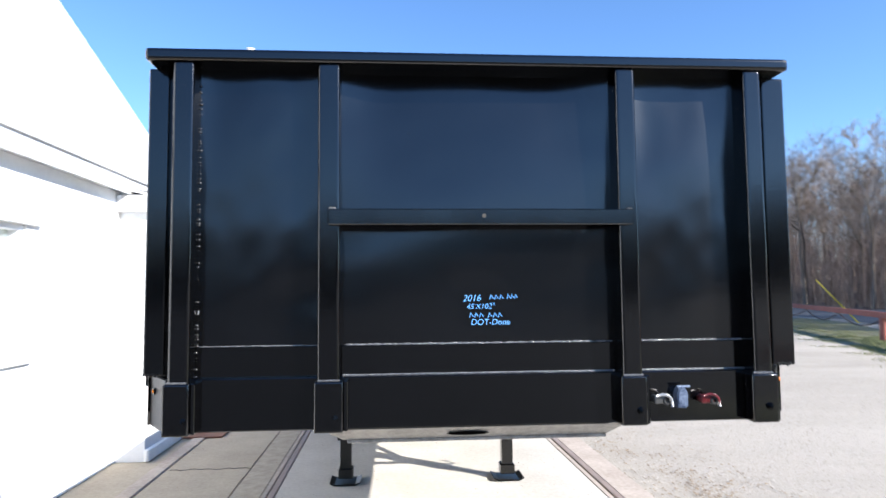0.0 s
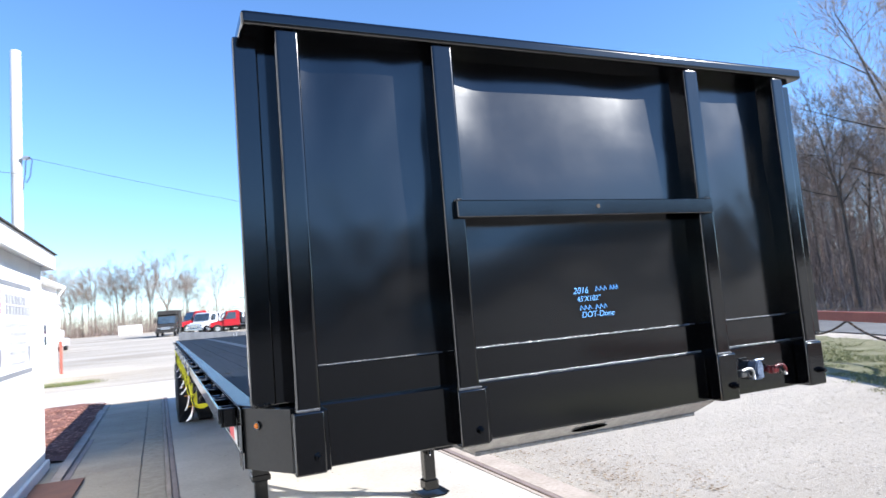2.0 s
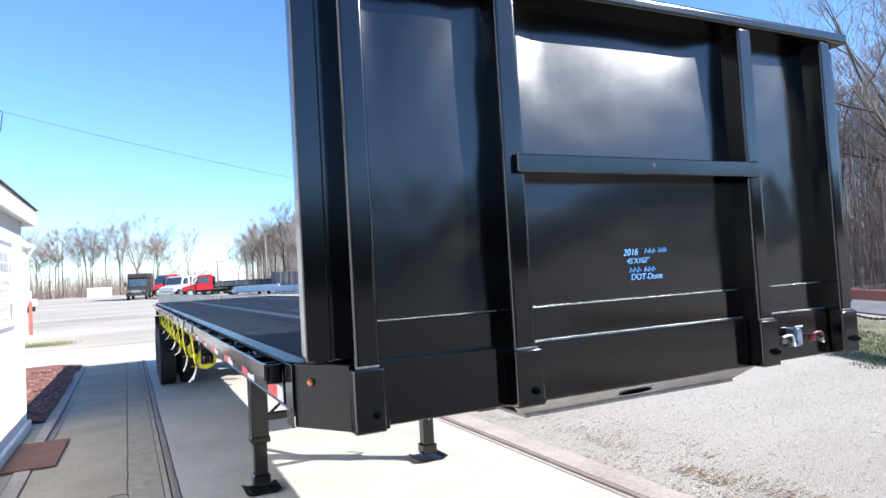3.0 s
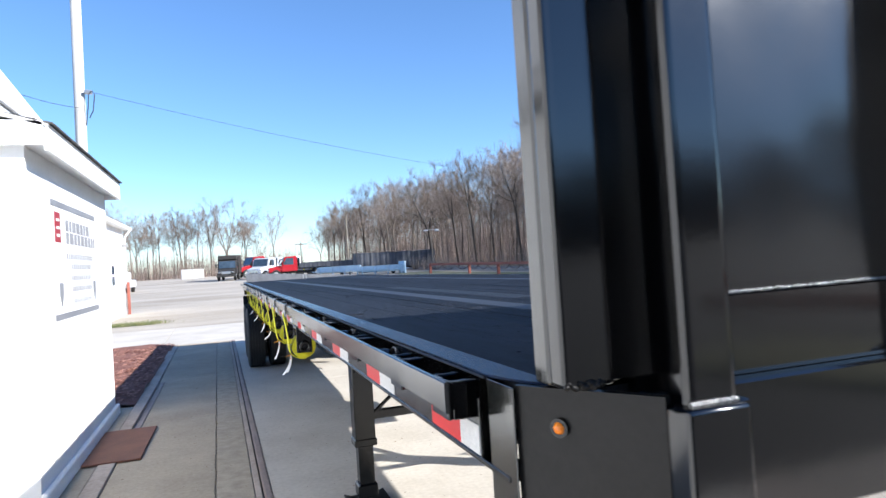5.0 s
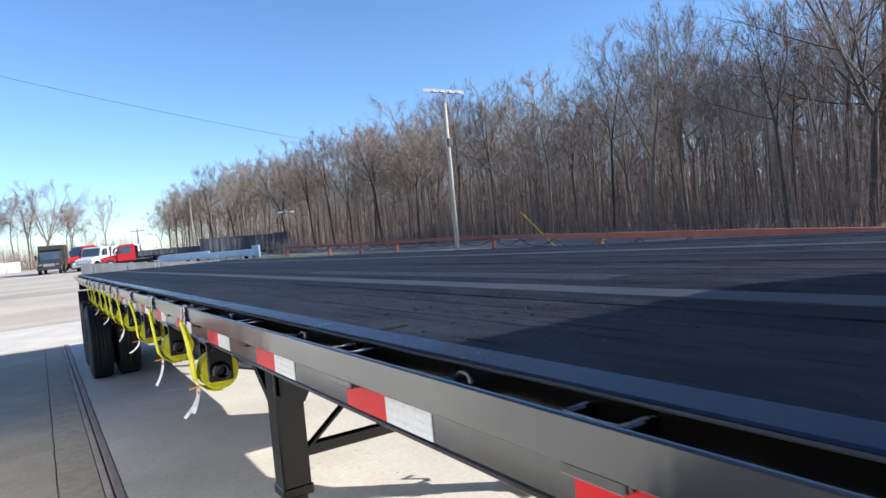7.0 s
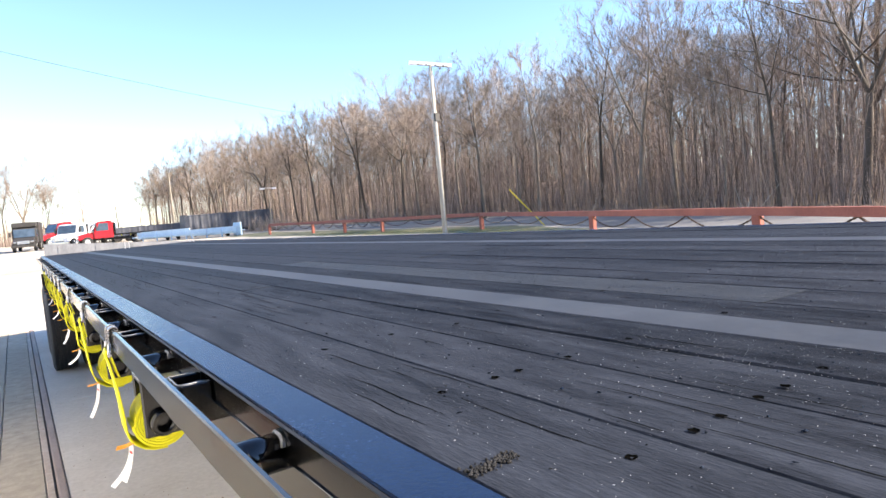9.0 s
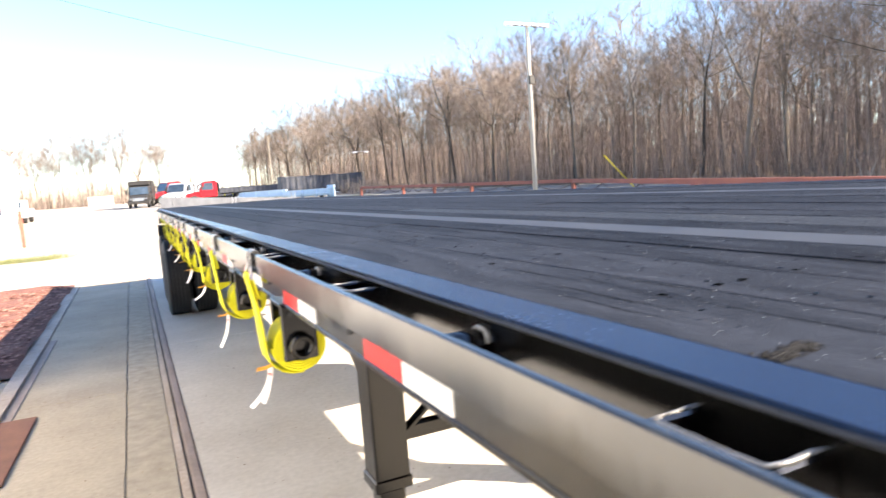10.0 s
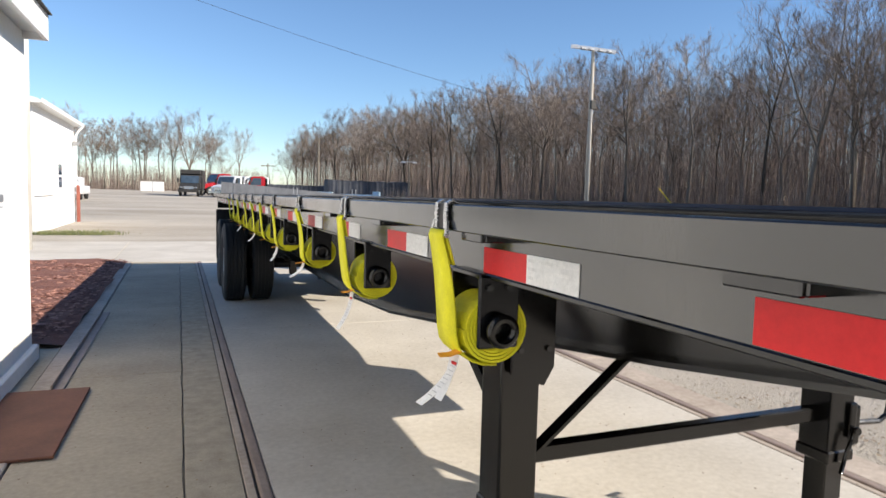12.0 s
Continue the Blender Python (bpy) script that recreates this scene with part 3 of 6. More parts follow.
for (xa, ya), (xb, yb) in zip(FENCE, FENCE[1:]):
    za, zb = rise(xa, ya) + 0.86, rise(xb, yb) + 0.86
    bm = bmesh.new()
    bar(bm, (xa, ya, za), (xb, yb, zb), 0.16, 0.19)
    part("rail", bm, FENCE_RED, fence)
    for s in range(3):
        p0 = Vector((xa + (xb - xa) * s / 3, ya + (yb - ya) * s / 3, za + (zb - za) * s / 3 - 0.09))
        p1 = Vector((xa + (xb - xa) * (s + 1) / 3, ya + (yb - ya) * (s + 1) / 3, za + (zb - za) * (s + 1) / 3 - 0.09))
        bm = bmesh.new()
        swag = [p0.lerp(p1, i / 36) - Vector((0, 0, 0.36 * 4 * (i / 36) * (1 - i / 36))) for i in range(37)]
        for i, (p, q) in enumerate(zip(swag, swag[1:])):
            d = (q - p) * 0.12
            bar(bm, p - d, q + d, 0.045 if i % 2 else 0.018, 0.018 if i % 2 else 0.045)
        part("chain", bm, CHAIN, fence, "rusty chain hung in a swag")
for x, y in FENCE[1:]:
    z = rise(x, y)
    part("post", boxed(x - 0.105, x + 0.105, y - 0.105, y + 0.105, z - 0.1, z + 0.80, bevel=0.02), FENCE_RED, fence)

guy = thing("guy_guard", "yellow plastic guard on a slanting guy wire", "guy wire guard", (21.5, 27.8, rise(21.5, 27.8)))
bm = bmesh.new()
rod(bm, (22.0, 27.2, rise(22, 27.2)), (20.9, 28.6, rise(21, 28.5) + 2.1), 0.030, 8)
part("sleeve", bm, YELLOW, guy)

lamp = thing("light_pole", "tall pale wooden pole with a white floodlight crossbar", "light pole", (16.3, 28.3, rise(16.3, 28.3)))
bm = bmesh.new()
rod(bm, (16.3, 28.3, -0.2), (16.3, 28.3, 8.62), 0.125, 12, 0.08)
part("pole", bm, POLE_TAN, lamp, smooth=True)
bm = bmesh.new()
bar(bm, (15.37, 28.79, 8.72), (17.23, 27.81, 8.44), 0.16, 0.16)
part("crossarm", bm, WHITE_TRIM, lamp, "white metal floodlight bar")
for k in (-0.6, -0.2, 0.25, 0.65):
    bm = boxed(16.3 + k * 0.88 - 0.13, 16.3 + k * 0.88 + 0.13, 28.05 - k * 0.45, 28.25 - k * 0.45, 8.46 - k * 0.13, 8.55 - k * 0.13, bevel=0.02)
    part("floodlight", bm, ALLOY, lamp)
part("junction_box", boxed(16.17, 16.43, 28.06, 28.2, 5.75, 6.15, bevel=0.01), TRUCK_DARK, lamp, "dark metal junction box")
bm = bmesh.new()
tube(bm, [(16.25, 28.15, 0.0 + i * 0.6) for i in range(11)], 0.02, 6)
part("conduit", bm, ALLOY, lamp)

# ---- white building ----
WX, SB = -2.96, -3.27  # the low projecting bay and the wall set back beside it
hall = thing("white_building", "low white painted block building with a wide white eave", "building", (-6, 0, 0), kind="structure")
for nm, a in (("bay_wall", (WX - 0.22, WX, 4.72, 8.05, 0.0, 2.655)), ("bay_end_wall", (SB - 0.2, WX - 0.22, 4.72, 4.92, 0.0, 2.655)), ("bay_end_wall", (-9.2, WX - 0.22, 7.85, 8.05, 0.0, 2.655)),
              ("wall", (SB - 0.22, SB, -2.9, 1.95, 0.0, 2.86)), ("wall", (SB - 0.22, SB, 2.98, 4.72, 0.0, 2.86)), ("wall", (SB - 0.22, SB, 1.95, 2.98, 0.0, 1.276)),
              ("wall", (SB - 0.22, SB, 1.95, 2.98, 2.33, 2.86)), ("wall", (-9.2, -9.0, -2.9, 7.85, 0.0, 2.86)), ("wall", (-9.0, SB - 0.22, -2.9, -2.7, 0.0, 2.86))):
    part(nm, boxed(*a), WHITE_WALL, hall)
part("wall_foot", boxed(WX, WX + 0.05, 4.70, 8.06, 0.0, 0.13, bevel=0.012), WHITE_WALL, hall)
part("ceiling", boxed(-9.0, SB - 0.22, -2.7, 7.85, 2.74, 2.80), WHITE_TRIM, hall)
eave = part("eave", boxed(SB, -2.815, 4.66, 8.00, 2.657, 2.70), WHITE_TRIM, hall, "white boxed soffit")
part("fascia", boxed(-2.814, -2.785, 4.64, 8.03, 2.60, 2.775, bevel=0.003), WHITE_TRIM, eave)
part("end_fascia", boxed(SB, -2.815, 8.002, 8.03, 2.60, 2.80, bevel=0.003), WHITE_TRIM, eave)
part("end_fascia", boxed(SB, -2.815, 4.63, 4.658, 2.64, 2.82, bevel=0.003), WHITE_TRIM, eave)
near_eave = part("eave", boxed(SB - 0.2, -3.16, -2.9, 4.43, 2.865, 2.885), WHITE_TRIM, hall, "white boxed soffit")
part("fascia", boxed(-3.159, -3.13, -2.9, 6.78, 2.83, 2.99, bevel=0.003), WHITE_TRIM, near_eave)
part("drip_edge", boxed(-3.15, -3.10, -2.9, 6.80, 2.993, 3.02, bevel=0.004), WHITE_TRIM, near_eave)
bm = extrude(bmesh.new(), [(-2.79, 2.777), (-3.14, 2.865), (-3.14, 2.895), (-2.78, 2.795)], 1, 4.63, 8.03)
low_roof = part("low_roof", bm, WHITE_ROOF, hall)
sh = boxed(-0.16, 0, 0, 0.30, 0, 0.014, bevel=0.002)
bmesh.ops.rotate(sh, verts=sh.verts[:], cent=(0, 0, 0), matrix=Matrix.Rotation(radians(11.5), 3, "Y"))
sh_mesh = mesh_of("shingle", sh, SHINGLE)
for j in range(11):
    for i in range(3):
        piece("shingle", sh_mesh, low_roof, (-2.755 - i * 0.11, 4.66 + j * 0.305, 2.797 + i * 0.027))
bm = extrude(bmesh.new(), [(-3.12, 3.022), (-6.60, 8.24), (-10.1, 3.02), (-10.1, 2.90), (-6.60, 8.10), (-3.20, 3.0)], 1, -3.1, 6.80)
part("main_roof", bm, WHITE_ROOF, hall)
bm = extrude(bmesh.new(), [(-3.30, 2.872), (-3.30, 3.02), (-6.60, 8.02), (-9.9, 2.9), (-9.9, 2.872)], 1, 6.55, 6.70)
part("gable_wall", bm, WHITE_WALL, hall)

win = part("window", boxed(SB - 0.14, SB - 0.10, 2.0, 2.93, 1.72, 1.76), WHITE_TRIM, hall, "white double-hung window")
for nm, a in (("head_trim", (1.80, 3.15, 2.33, 2.39)), ("sill", (1.85, 3.06, 1.226, 1.276))):
    part(nm, boxed(SB, SB + 0.045, a[0], a[1], a[2], a[3], bevel=0.004), WHITE_TRIM, win)
for y0, y1 in ((1.95, 2.0), (2.93, 2.98)):
    part("stile", boxed(SB - 0.15, SB - 0.02, y0, y1, 1.276, 2.33, bevel=0.003), WHITE_TRIM, win)
for z0, z1 in ((1.276, 1.32), (2.285, 2.33)):
    part("rail", boxed(SB - 0.15, SB - 0.02, 2.0, 2.93, z0, z1, bevel=0.003), WHITE_TRIM, win)
for z0, z1 in ((1.32, 1.72), (1.76, 2.285)):
    pane = part("pane", boxed(SB - 0.115, SB - 0.109, 2.0, 2.93, z0, z1), GLASS, win, "clear window glass")
    pane.visible_shadow = False
part("blind", boxed(SB - 0.30, SB - 0.295, 1.8, 3.1, 1.1, 2.5), WHITE_TRIM, win)

sign = thing("wall_sign", "white wall sign with grey bands, red block, grey lettering", "sign", (WX, 5.6, 1.8))
SX = WX + 0.001
part("sign_board", boxed(SX, SX + 0.012, 4.76, 6.56, 1.26, 2.32, bevel=0.003), SIGN_FACE, sign)
SX += 0.0125
part("band", boxed(SX, SX + 0.004, 4.80, 6.52, 2.235, 2.285), SIGN_GREY, sign)
part("band", boxed(SX, SX + 0.004, 4.80, 6.52, 1.295, 1.345), SIGN_GREY, sign)
part("red_block", boxed(SX, SX + 0.004, 4.90, 5.07, 1.94, 2.19), SIGN_RED, sign, "red square emblem")
for z0 in (1.985, 2.05, 2.115):
    part("emblem_bar", boxed(SX + 0.004, SX + 0.006, 4.94, 5.04, z0, z0 + 0.022), SIGN_FACE, sign)
for zc, y0, y1, h in ((2.10, 5.26, 6.24, 0.10), (1.99, 5.26, 6.46, 0.10), (1.83, 5.26, 6.36, 0.05), (1.74, 5.42, 6.22, 0.05),
                      (1.64, 5.40, 6.20, 0.045), (1.54, 5.40, 6.25, 0.045), (1.43, 5.45, 6.20, 0.04)):
    y = y0
    rr = random.Random(int(zc * 100))
    while y < y1:
        w = rr.choice((0.05, 0.07, 0.09)) * (h / 0.07)
        part("lettering_bar", boxed(SX, SX + 0.003, y, min(y + w, y1), zc - h / 2, zc + h / 2), SIGN_INK, sign)
        y += w + 0.035
for y in (5.02, 6.36):
    bm = extrude(bmesh.new(), [(y - 0.06, 1.60), (y + 0.06, 1.60), (y + 0.06, 1.50), (y, 1.40), (y - 0.06, 1.50)], 0, SX, SX + 0.004)
    part("arrow", bm, SIGN_GREY, sign)

sign.scale = (1, 1.09, 1.02)
sign.location += Vector((0, 0.607, 0.04))

pole = thing("service_pole", "thick wooden utility pole behind the white building, coloured near-white for strong sun", "utility pole", (-5.03, 18.5, 0))
bm = bmesh.new()
rod(bm, (-5.08, 18.5, -0.1), (-5.0, 18.5, 9.7), 0.155, 14, 0.128)
part("shaft", bm, POLE_PALE, pole, smooth=True)
bm = bmesh.new()
tube(bm, [(-4.88, 18.42, 5.75), (-4.81, 18.36, 6.2), (-4.78, 18.32, 6.55), (-4.69, 18.28, 6.64), (-4.62, 18.25, 6.55), (-4.68, 18.28, 6.1), (-4.78, 18.32, 5.92)], 0.013, 6)
part("weatherhead", bm, CABLE, pole)
part("bracket", boxed(-4.88, -4.70, 18.3, 18.44, 6.58, 6.67, bevel=0.01), ALLOY, pole)


def sag(a, b, dip, n=24):
    a, b = Vector(a), Vector(b)
    return [a.lerp(b, i / n) - Vector((0, 0, dip * 4 * (i / n) * (1 - i / n))) for i in range(n + 1)]


for nm, a, b, dip, r in (("overhead_cable", (-4.70, 18.35, 6.62), (30.49, 25.16, 4.12), 1.22, 0.0050), ("service_drop", (-4.95, 18.4, 6.2), (-6.8, 6.7, 5.6), 0.45, 0.0065)):
    bm = bmesh.new()
    tube(bm, sag(a, b, dip), r, 5)
    solid(nm, bm, CABLE, "thin black overhead cable against the sky", "cable")

barn = thing("far_white_building", "white rendered building at the far end of the yard", "building", (-9, 26, 0), kind="structure")
part("wall", boxed(-14, -5.9, 24.0, 31.6, -0.1, 3.92), WHITE_WALL, barn)
bm = extrude(bmesh.new(), [(-5.7, 3.92), (-10, 5.0), (-14.3, 3.92), (-14.3, 3.80), (-5.7, 3.80)], 1, 23.7, 31.9)
part("roof", bm, WHITE_ROOF, barn)
bw = part("window", boxed(-5.9, -5.86, 27.7, 28.5, 1.30, 2.22, bevel=0.01), WHITE_TRIM, barn)
for z in (1.36, 1.80):
    part("pane", boxed(-5.862, -5.852, 27.78, 28.42, z, z + 0.36), GLASS_DARK, bw)
bm = extrude(bmesh.new(), [(-5.69, 3.80), (-5.58, 3.80), (-5.56, 3.92), (-5.58, 3.92), (-5.595, 3.82), (-5.69, 3.82)], 1, 23.6, 32.0)
part("gutter", bm, WHITE_TRIM, barn, "white rain gutter")
bm = bmesh.new()
tube(bm, [(-5.62, 31.75, 3.8), (-5.75, 31.65, 3.6), (-5.84, 31.6, 3.4), (-5.85, 31.6, 1.2)], 0.045, 8)
part("downspout", bm, WHITE_TRIM, barn)
part("ledge", boxed(-5.9, -5.84, 24.0, 27.0, 1.10, 1.16), WHITE_TRIM, barn)
part("bollard", boxed(-5.82, -5.70, 31.36, 31.48, -0.1, 1.45, bevel=0.02), FENCE_RED, barn, "dark red corner guard post")
part("wall_lamp", boxed(-5.88, -5.66, 31.0, 31.2, 3.0, 3.16, bevel=0.02), ALLOY, barn)


# ---- flatbed trailer ----
trailer = thing("flatbed_trailer", "black-painted steel flatbed semi-trailer parked on its landing legs", "trailer", (0, 6.3, 0))
REAR = 13.72
DECK = 1.463
TILT = 0.0055  # the nose stands a little higher than the tail

# headboard
hb = part("headboard", boxed(-1.15, 1.15, 0.117, 0.123, 1.43, 2.60), PANEL, trailer, "glossy black steel headboard sheet")
def bulge(u, v, lean):
    """The thin sheet is dished a little between its posts; its upper half is leaned back to catch the sun's glare
    before it meets the cap.
    """
    across = 1 - (2 * u - 1) ** 2
    return (-0.0030 * across * min(1, v / 0.7) + lean * max(0, v - 0.42) ** 1.3 * min(1, 7 * u, 5 * (1 - u)) ** 0.8)


for x0, x1 in ((-1.049, -0.599), (-0.519, 0.531), (0.607, 1.05)):
    bm = bmesh.new()
    n, k = 16, 28
    vs = [[bm.verts.new((x0 + (x1 - x0) * i / n, 0.0665 + (0.0020 * noise.noise((i * 0.36 + x0 * 9, j * 0.3, 3.0)) + 0.009 * noise.noise((i * 0.11 + x0 * 9, j * 0.075 - i * 0.05, 8.0))) * min(1, j / 5) + bulge(i / n, j / k, 0.072 if x0 > -0.6 and x0 < 0 else 0.030), 1.545 + (2.60 - 1.545) * j / k)) for i in range(n + 1)] for j in range(k + 1)]
    for j in range(k):
        for i in range(n):
            bm.faces.new((vs[j][i], vs[j][i + 1], vs[j + 1][i + 1], vs[j + 1][i]))
    part("panel", bm, PANEL, hb, smooth=True)
    part("kick_plate", boxed(x0, x1, 0.058, 0.0795, 1.43, 1.545, bevel=0.002), BLACK, hb)
    bm = bmesh.new()
    rr = random.Random(int(x0 * 100) + 500)
    q = [(x0 + 0.01 + (x1 - x0 - 0.02) * i / 170, 0.0668 + rr.uniform(-0.0007, 0.0007), 1.5475 + rr.uniform(-0.0008, 0.0008)) for i in range(171)]
    bead(bm, q, 0.0055 if x0 > -0.6 else 0.0034, rr)
    part("weld_seam", bm, WELD, hb, "bright weld bead", True)
    if x0 > -0.6:
        bm = bmesh.new()
        tube(bm, [(x0 + 0.008 + (x1 - x0 - 0.016) * i / 70, 0.0555, 1.4365 + 0.0010 * noise.noise((i * 0.25, x0, 2.0))) for i in range(71)], 0.0042, 7)
        part("weld_seam", bm, WELD, hb, "smooth bright weld bead", True)
POSTS = ((-1.124, -1.049), (-0.599, -0.519), (0.531, 0.607), (1.042, 1.112))
FEET = ((-1.136, -1.044), (-0.608, -0.505), (0.518, 0.616), (1.022, 1.122))
BOLTS = ((-1.067, 1.291), (-0.535, 1.290), (0.591, 1.297), (1.090, 1.303))
for (x0, x1), (f0, f1), (bx, bz) in zip(POSTS, FEET, BOLTS):
    part("post", boxed(x0, x1, -0.022, 0.1055, 1.40, 2.598, bevel=0.012, segments=4), BLACK, hb, smooth="edges")
    if x0 < -1:
        bm = bmesh.new()
        rr = random.Random(29)
        for i in range(74):
            z = 1.43 + 1.13 * rr.random()
            bmesh.ops.create_icosphere(bm, subdivisions=1, radius=rr.choice((0.0014, 0.002, 0.003, 0.0042)), matrix=Matrix.Translation((x1 + 0.001 + rr.uniform(0, 0.004), (0.0645 if z > 1.55 else 0.057) + rr.uniform(-0.002, 0.001), z)))
        tagged(part("weld_specks", bm, WELD, hb, "bright broken weld specks", True), kind="stuff")
    bm = boxed(f0, f1, -0.036, 0.025, 1.243, 1.424, bevel=0.006, segments=2)
    part("post_foot", bm, BLACK, hb, smooth="edges")
    bm = bmesh.new()
    tube(bm, [(f0 + 0.012 + (f1 - f0 - 0.024) * i / 12, -0.0245, 1.4265 + 0.002 * math.sin(i * 3.1)) for i in range(13)], 0.0045, 5)
    part("weld_seam", bm, WELD, hb, "bright weld bead")
    bm = bmesh.new()
    rod(bm, (bx, -0.030, bz), (bx, -0.050, bz), 0.014, 6)
    rod(bm, (bx, -0.048, bz), (bx, -0.062, bz), 0.008, 8)
    part("bolt", bm, BLACK, hb, "black hex bolt")
part("top_cap", boxed(-1.222, 1.222, -0.034, 0.168, 2.596, 2.642, bevel=0.014, segments=4), BLACK, hb, smooth="edges")
cb = part("crossbar", boxed(-0.560, 0.578, -0.046, -0.0225, 1.990, 2.048, bevel=0.003), BLACK, hb, "flat black crossbar on two posts")
bm = bmesh.new()
rod(bm, (0.012, -0.0480, 2.022), (0.012, -0.0455, 2.022), 0.008, 10)
part("hole", bm, GROOVE, cb)
for x in (-0.548, 0.566):
    bm = bmesh.new()
    tube(bm, [(x - 0.012 + 0.005 * i, -0.030 + 0.002 * math.sin(i * 2), 2.050 + 0.003 * math.sin(i * 4)) for i in range(6)], 0.005, 5)
    part("weld_seam", bm, WELD, cb, "bright weld bead")
for s in (-1, 1):
    x0, x1 = sorted((s * 1.165, s * (1.240 if s < 0 else 1.258)))
    part("wing", boxed(x0, x1, 0.064, 0.102, 1.444, 2.596, bevel=0.007, segments=4), BLACK, hb, "rounded black side return", "edges")
    x0, x1 = sorted((s * 1.116, s * 1.172))
    part("return_plate", boxed(x0, x1, 0.084, 0.096, 1.444, 2.5955, bevel=0.002), BLACK, hb)
    x0, x1 = sorted((s * 1.160, s * 1.230))
    part("rear_channel", boxed(x0, x1, 0.124, 0.165, 1.4385, 2.596, bevel=0.004), RUB, hb, "worn grey rear channel")
    bm = bmesh.new()
    tube(bm, [(s * 1.226 + 0.002 * noise.noise((i * 0.8, 1, s)), 0.109, 1.47 + 0.0225 * i) for i in range(50)], 0.004, 5)
    part("weld_seam", bm, BLACK, hb)
    bm = bmesh.new()
    for i in range(14):
        bmesh.ops.create_icosphere(bm, subdivisions=2, radius=rr.uniform(0.003, 0.006), matrix=Matrix.Translation((s * (1.185 + 0.004 * i), 0.064 + 0.002 * math.sin(i * 2.2), 1.448 + 0.003 * math.sin(i * 1.7))))
    part("weld_seam", bm, DULL, hb, "lumpy weld at the foot of the return", True)

# front bolster, corner plates, coupler nose
front = part("front_bolster", boxed(-1.14, 1.14, 0.028, 0.058, 1.243, 1.434, bevel=0.004), BLACK, trailer, "black front bolster plate")
for (f0, f1) in FEET:
    part("gusset", boxed(f1, f1 + 0.016, -0.018, 0.030, 1.245, 1.424, bevel=0.003), BLACK, front)
for s in (-1, 1):
    bm = extrude(bmesh.new(), [(s * 1.137, 0.004), (s * 1.254, 0.183), (s * 1.244, 0.190), (s * 1.124, 0.012)][::s], 2, 1.248, 1.434)
    bmesh.ops.recalc_face_normals(bm, faces=bm.faces[:])
    cp = part("corner_plate", bm, CORNER, trailer, "angled worn grey-black corner plate with an amber lamp")
    c = Vector((s * 1.2160, 0.125, 1.382))
    out = Vector((s * 0.837, -0.547, 0))
    bm = bmesh.new()
    rod(bm, c, c + out * 0.006, 0.0130, 20)
    lamp_rim = part("lamp_rim", bm, UNDER, cp)
    bm = bmesh.new()
    bmesh.ops.create_uvsphere(bm, u_segments=16, v_segments=10, radius=0.0088, matrix=Matrix.Translation(c + out * 0.003))
    part("lens", bm, AMBER, lamp_rim, "round amber marker lens", smooth=True)
bm = extrude(bmesh.new(), [(-0.585, 1.240), (0.552, 1.240), (0.50, 1.190), (-0.515, 1.190)], 1, 0.03, 0.042)
for v in bm.verts:
    if v.co.z < 1.2:
        v.co.y += 0.07
part("coupler_nose", bm, COUPLER, trailer, "bent grey coupler plate nose with a slot")
nose = bpy.data.objects["coupler_nose"]
bm = bmesh.new()
bmesh.ops.create_circle(bm, cap_ends=True, segments=20, radius=1.0, matrix=Matrix.Translation((-0.045, 0.0640, 1.2116)) @ Matrix.Rotation(radians(144.5), 4, "X") @ Matrix.Diagonal((0.080, 0.018, 1, 1)))
part("slot", bm, HOLE, nose)
part("coupler_plate", boxed(-0.50, 0.50, 0.10, 1.45, 1.176, 1.190, bevel=0.003), COUPLER, trailer)
bm = bmesh.new()
rod(bm, (0, 0.9, 1.178), (0, 0.9, 1.09), 0.045, 16)
part("kingpin", bm, COUPLER, trailer)

# air and electric couplings
PY = 0.026
def gladhand(x, z, material, label):
    """An air coupling: a neck, a curved body, a dark rubber seal and a detent lever."""
    paint = CASTING if material is None else material
    bm = bmesh.new()
    rod(bm, (x - 0.018, PY, z), (x - 0.018, PY - 0.030, z), 0.015, 12)
    g = part("gladhand", bm, paint, front, label, True)
    bm = boxed(x - 0.034, x + 0.018, PY - 0.050, PY - 0.026, z - 0.015, z + 0.016, bevel=0.008, segments=3)
    part("coupling_body", bm, paint, g, smooth=True)
    bm = lathe(bmesh.new(), [(0.006, -0.008), (0.013, -0.010), (0.017, -0.004), (0.017, 0.006), (0.006, 0.006)], (x + 0.014, PY - 0.044, z - 0.004), 1, 18)
    part("seal", bm, TYRE, g, "black rubber seal", True)
    bm = bmesh.new()
    tube(bm, [(x - 0.026, PY - 0.050, z + 0.014), (x - 0.006, PY - 0.060, z + 0.022), (x + 0.014, PY - 0.060, z + 0.018), (x + 0.028, PY - 0.056, z + 0.004), (x + 0.033, PY - 0.052, z - 0.018)], 0.0055, 8)
    part("latch_arm", bm, ALLOY if material is None else GLAD_RED, g, smooth=True)
    bm = bmesh.new()
    tube(bm, [(x + 0.030, PY - 0.053, z - 0.004), (x + 0.034, PY - 0.050, z - 0.024)], 0.0065, 8)
    part("detent", bm, ALLOY, g, "bare metal detent", True)
gladhand(0.680, 1.333, None, "dark cast air coupling with a bright lever")
gladhand(0.862, 1.331, GLAD_RED, "dark red painted air coupling")
bm = extrude(bmesh.new(), [(0.7575 + 0.019 * math.cos(t), 1.345 + 0.030 * math.sin(t)) for t in [math.pi * i / 10 for i in range(11)]] + [(0.741, 1.300), (0.774, 1.300)], 1, PY - 0.036, PY)
soc = part("trailer_socket", bm, GLAD_BLUE, front, "blue seven-pin electric socket")
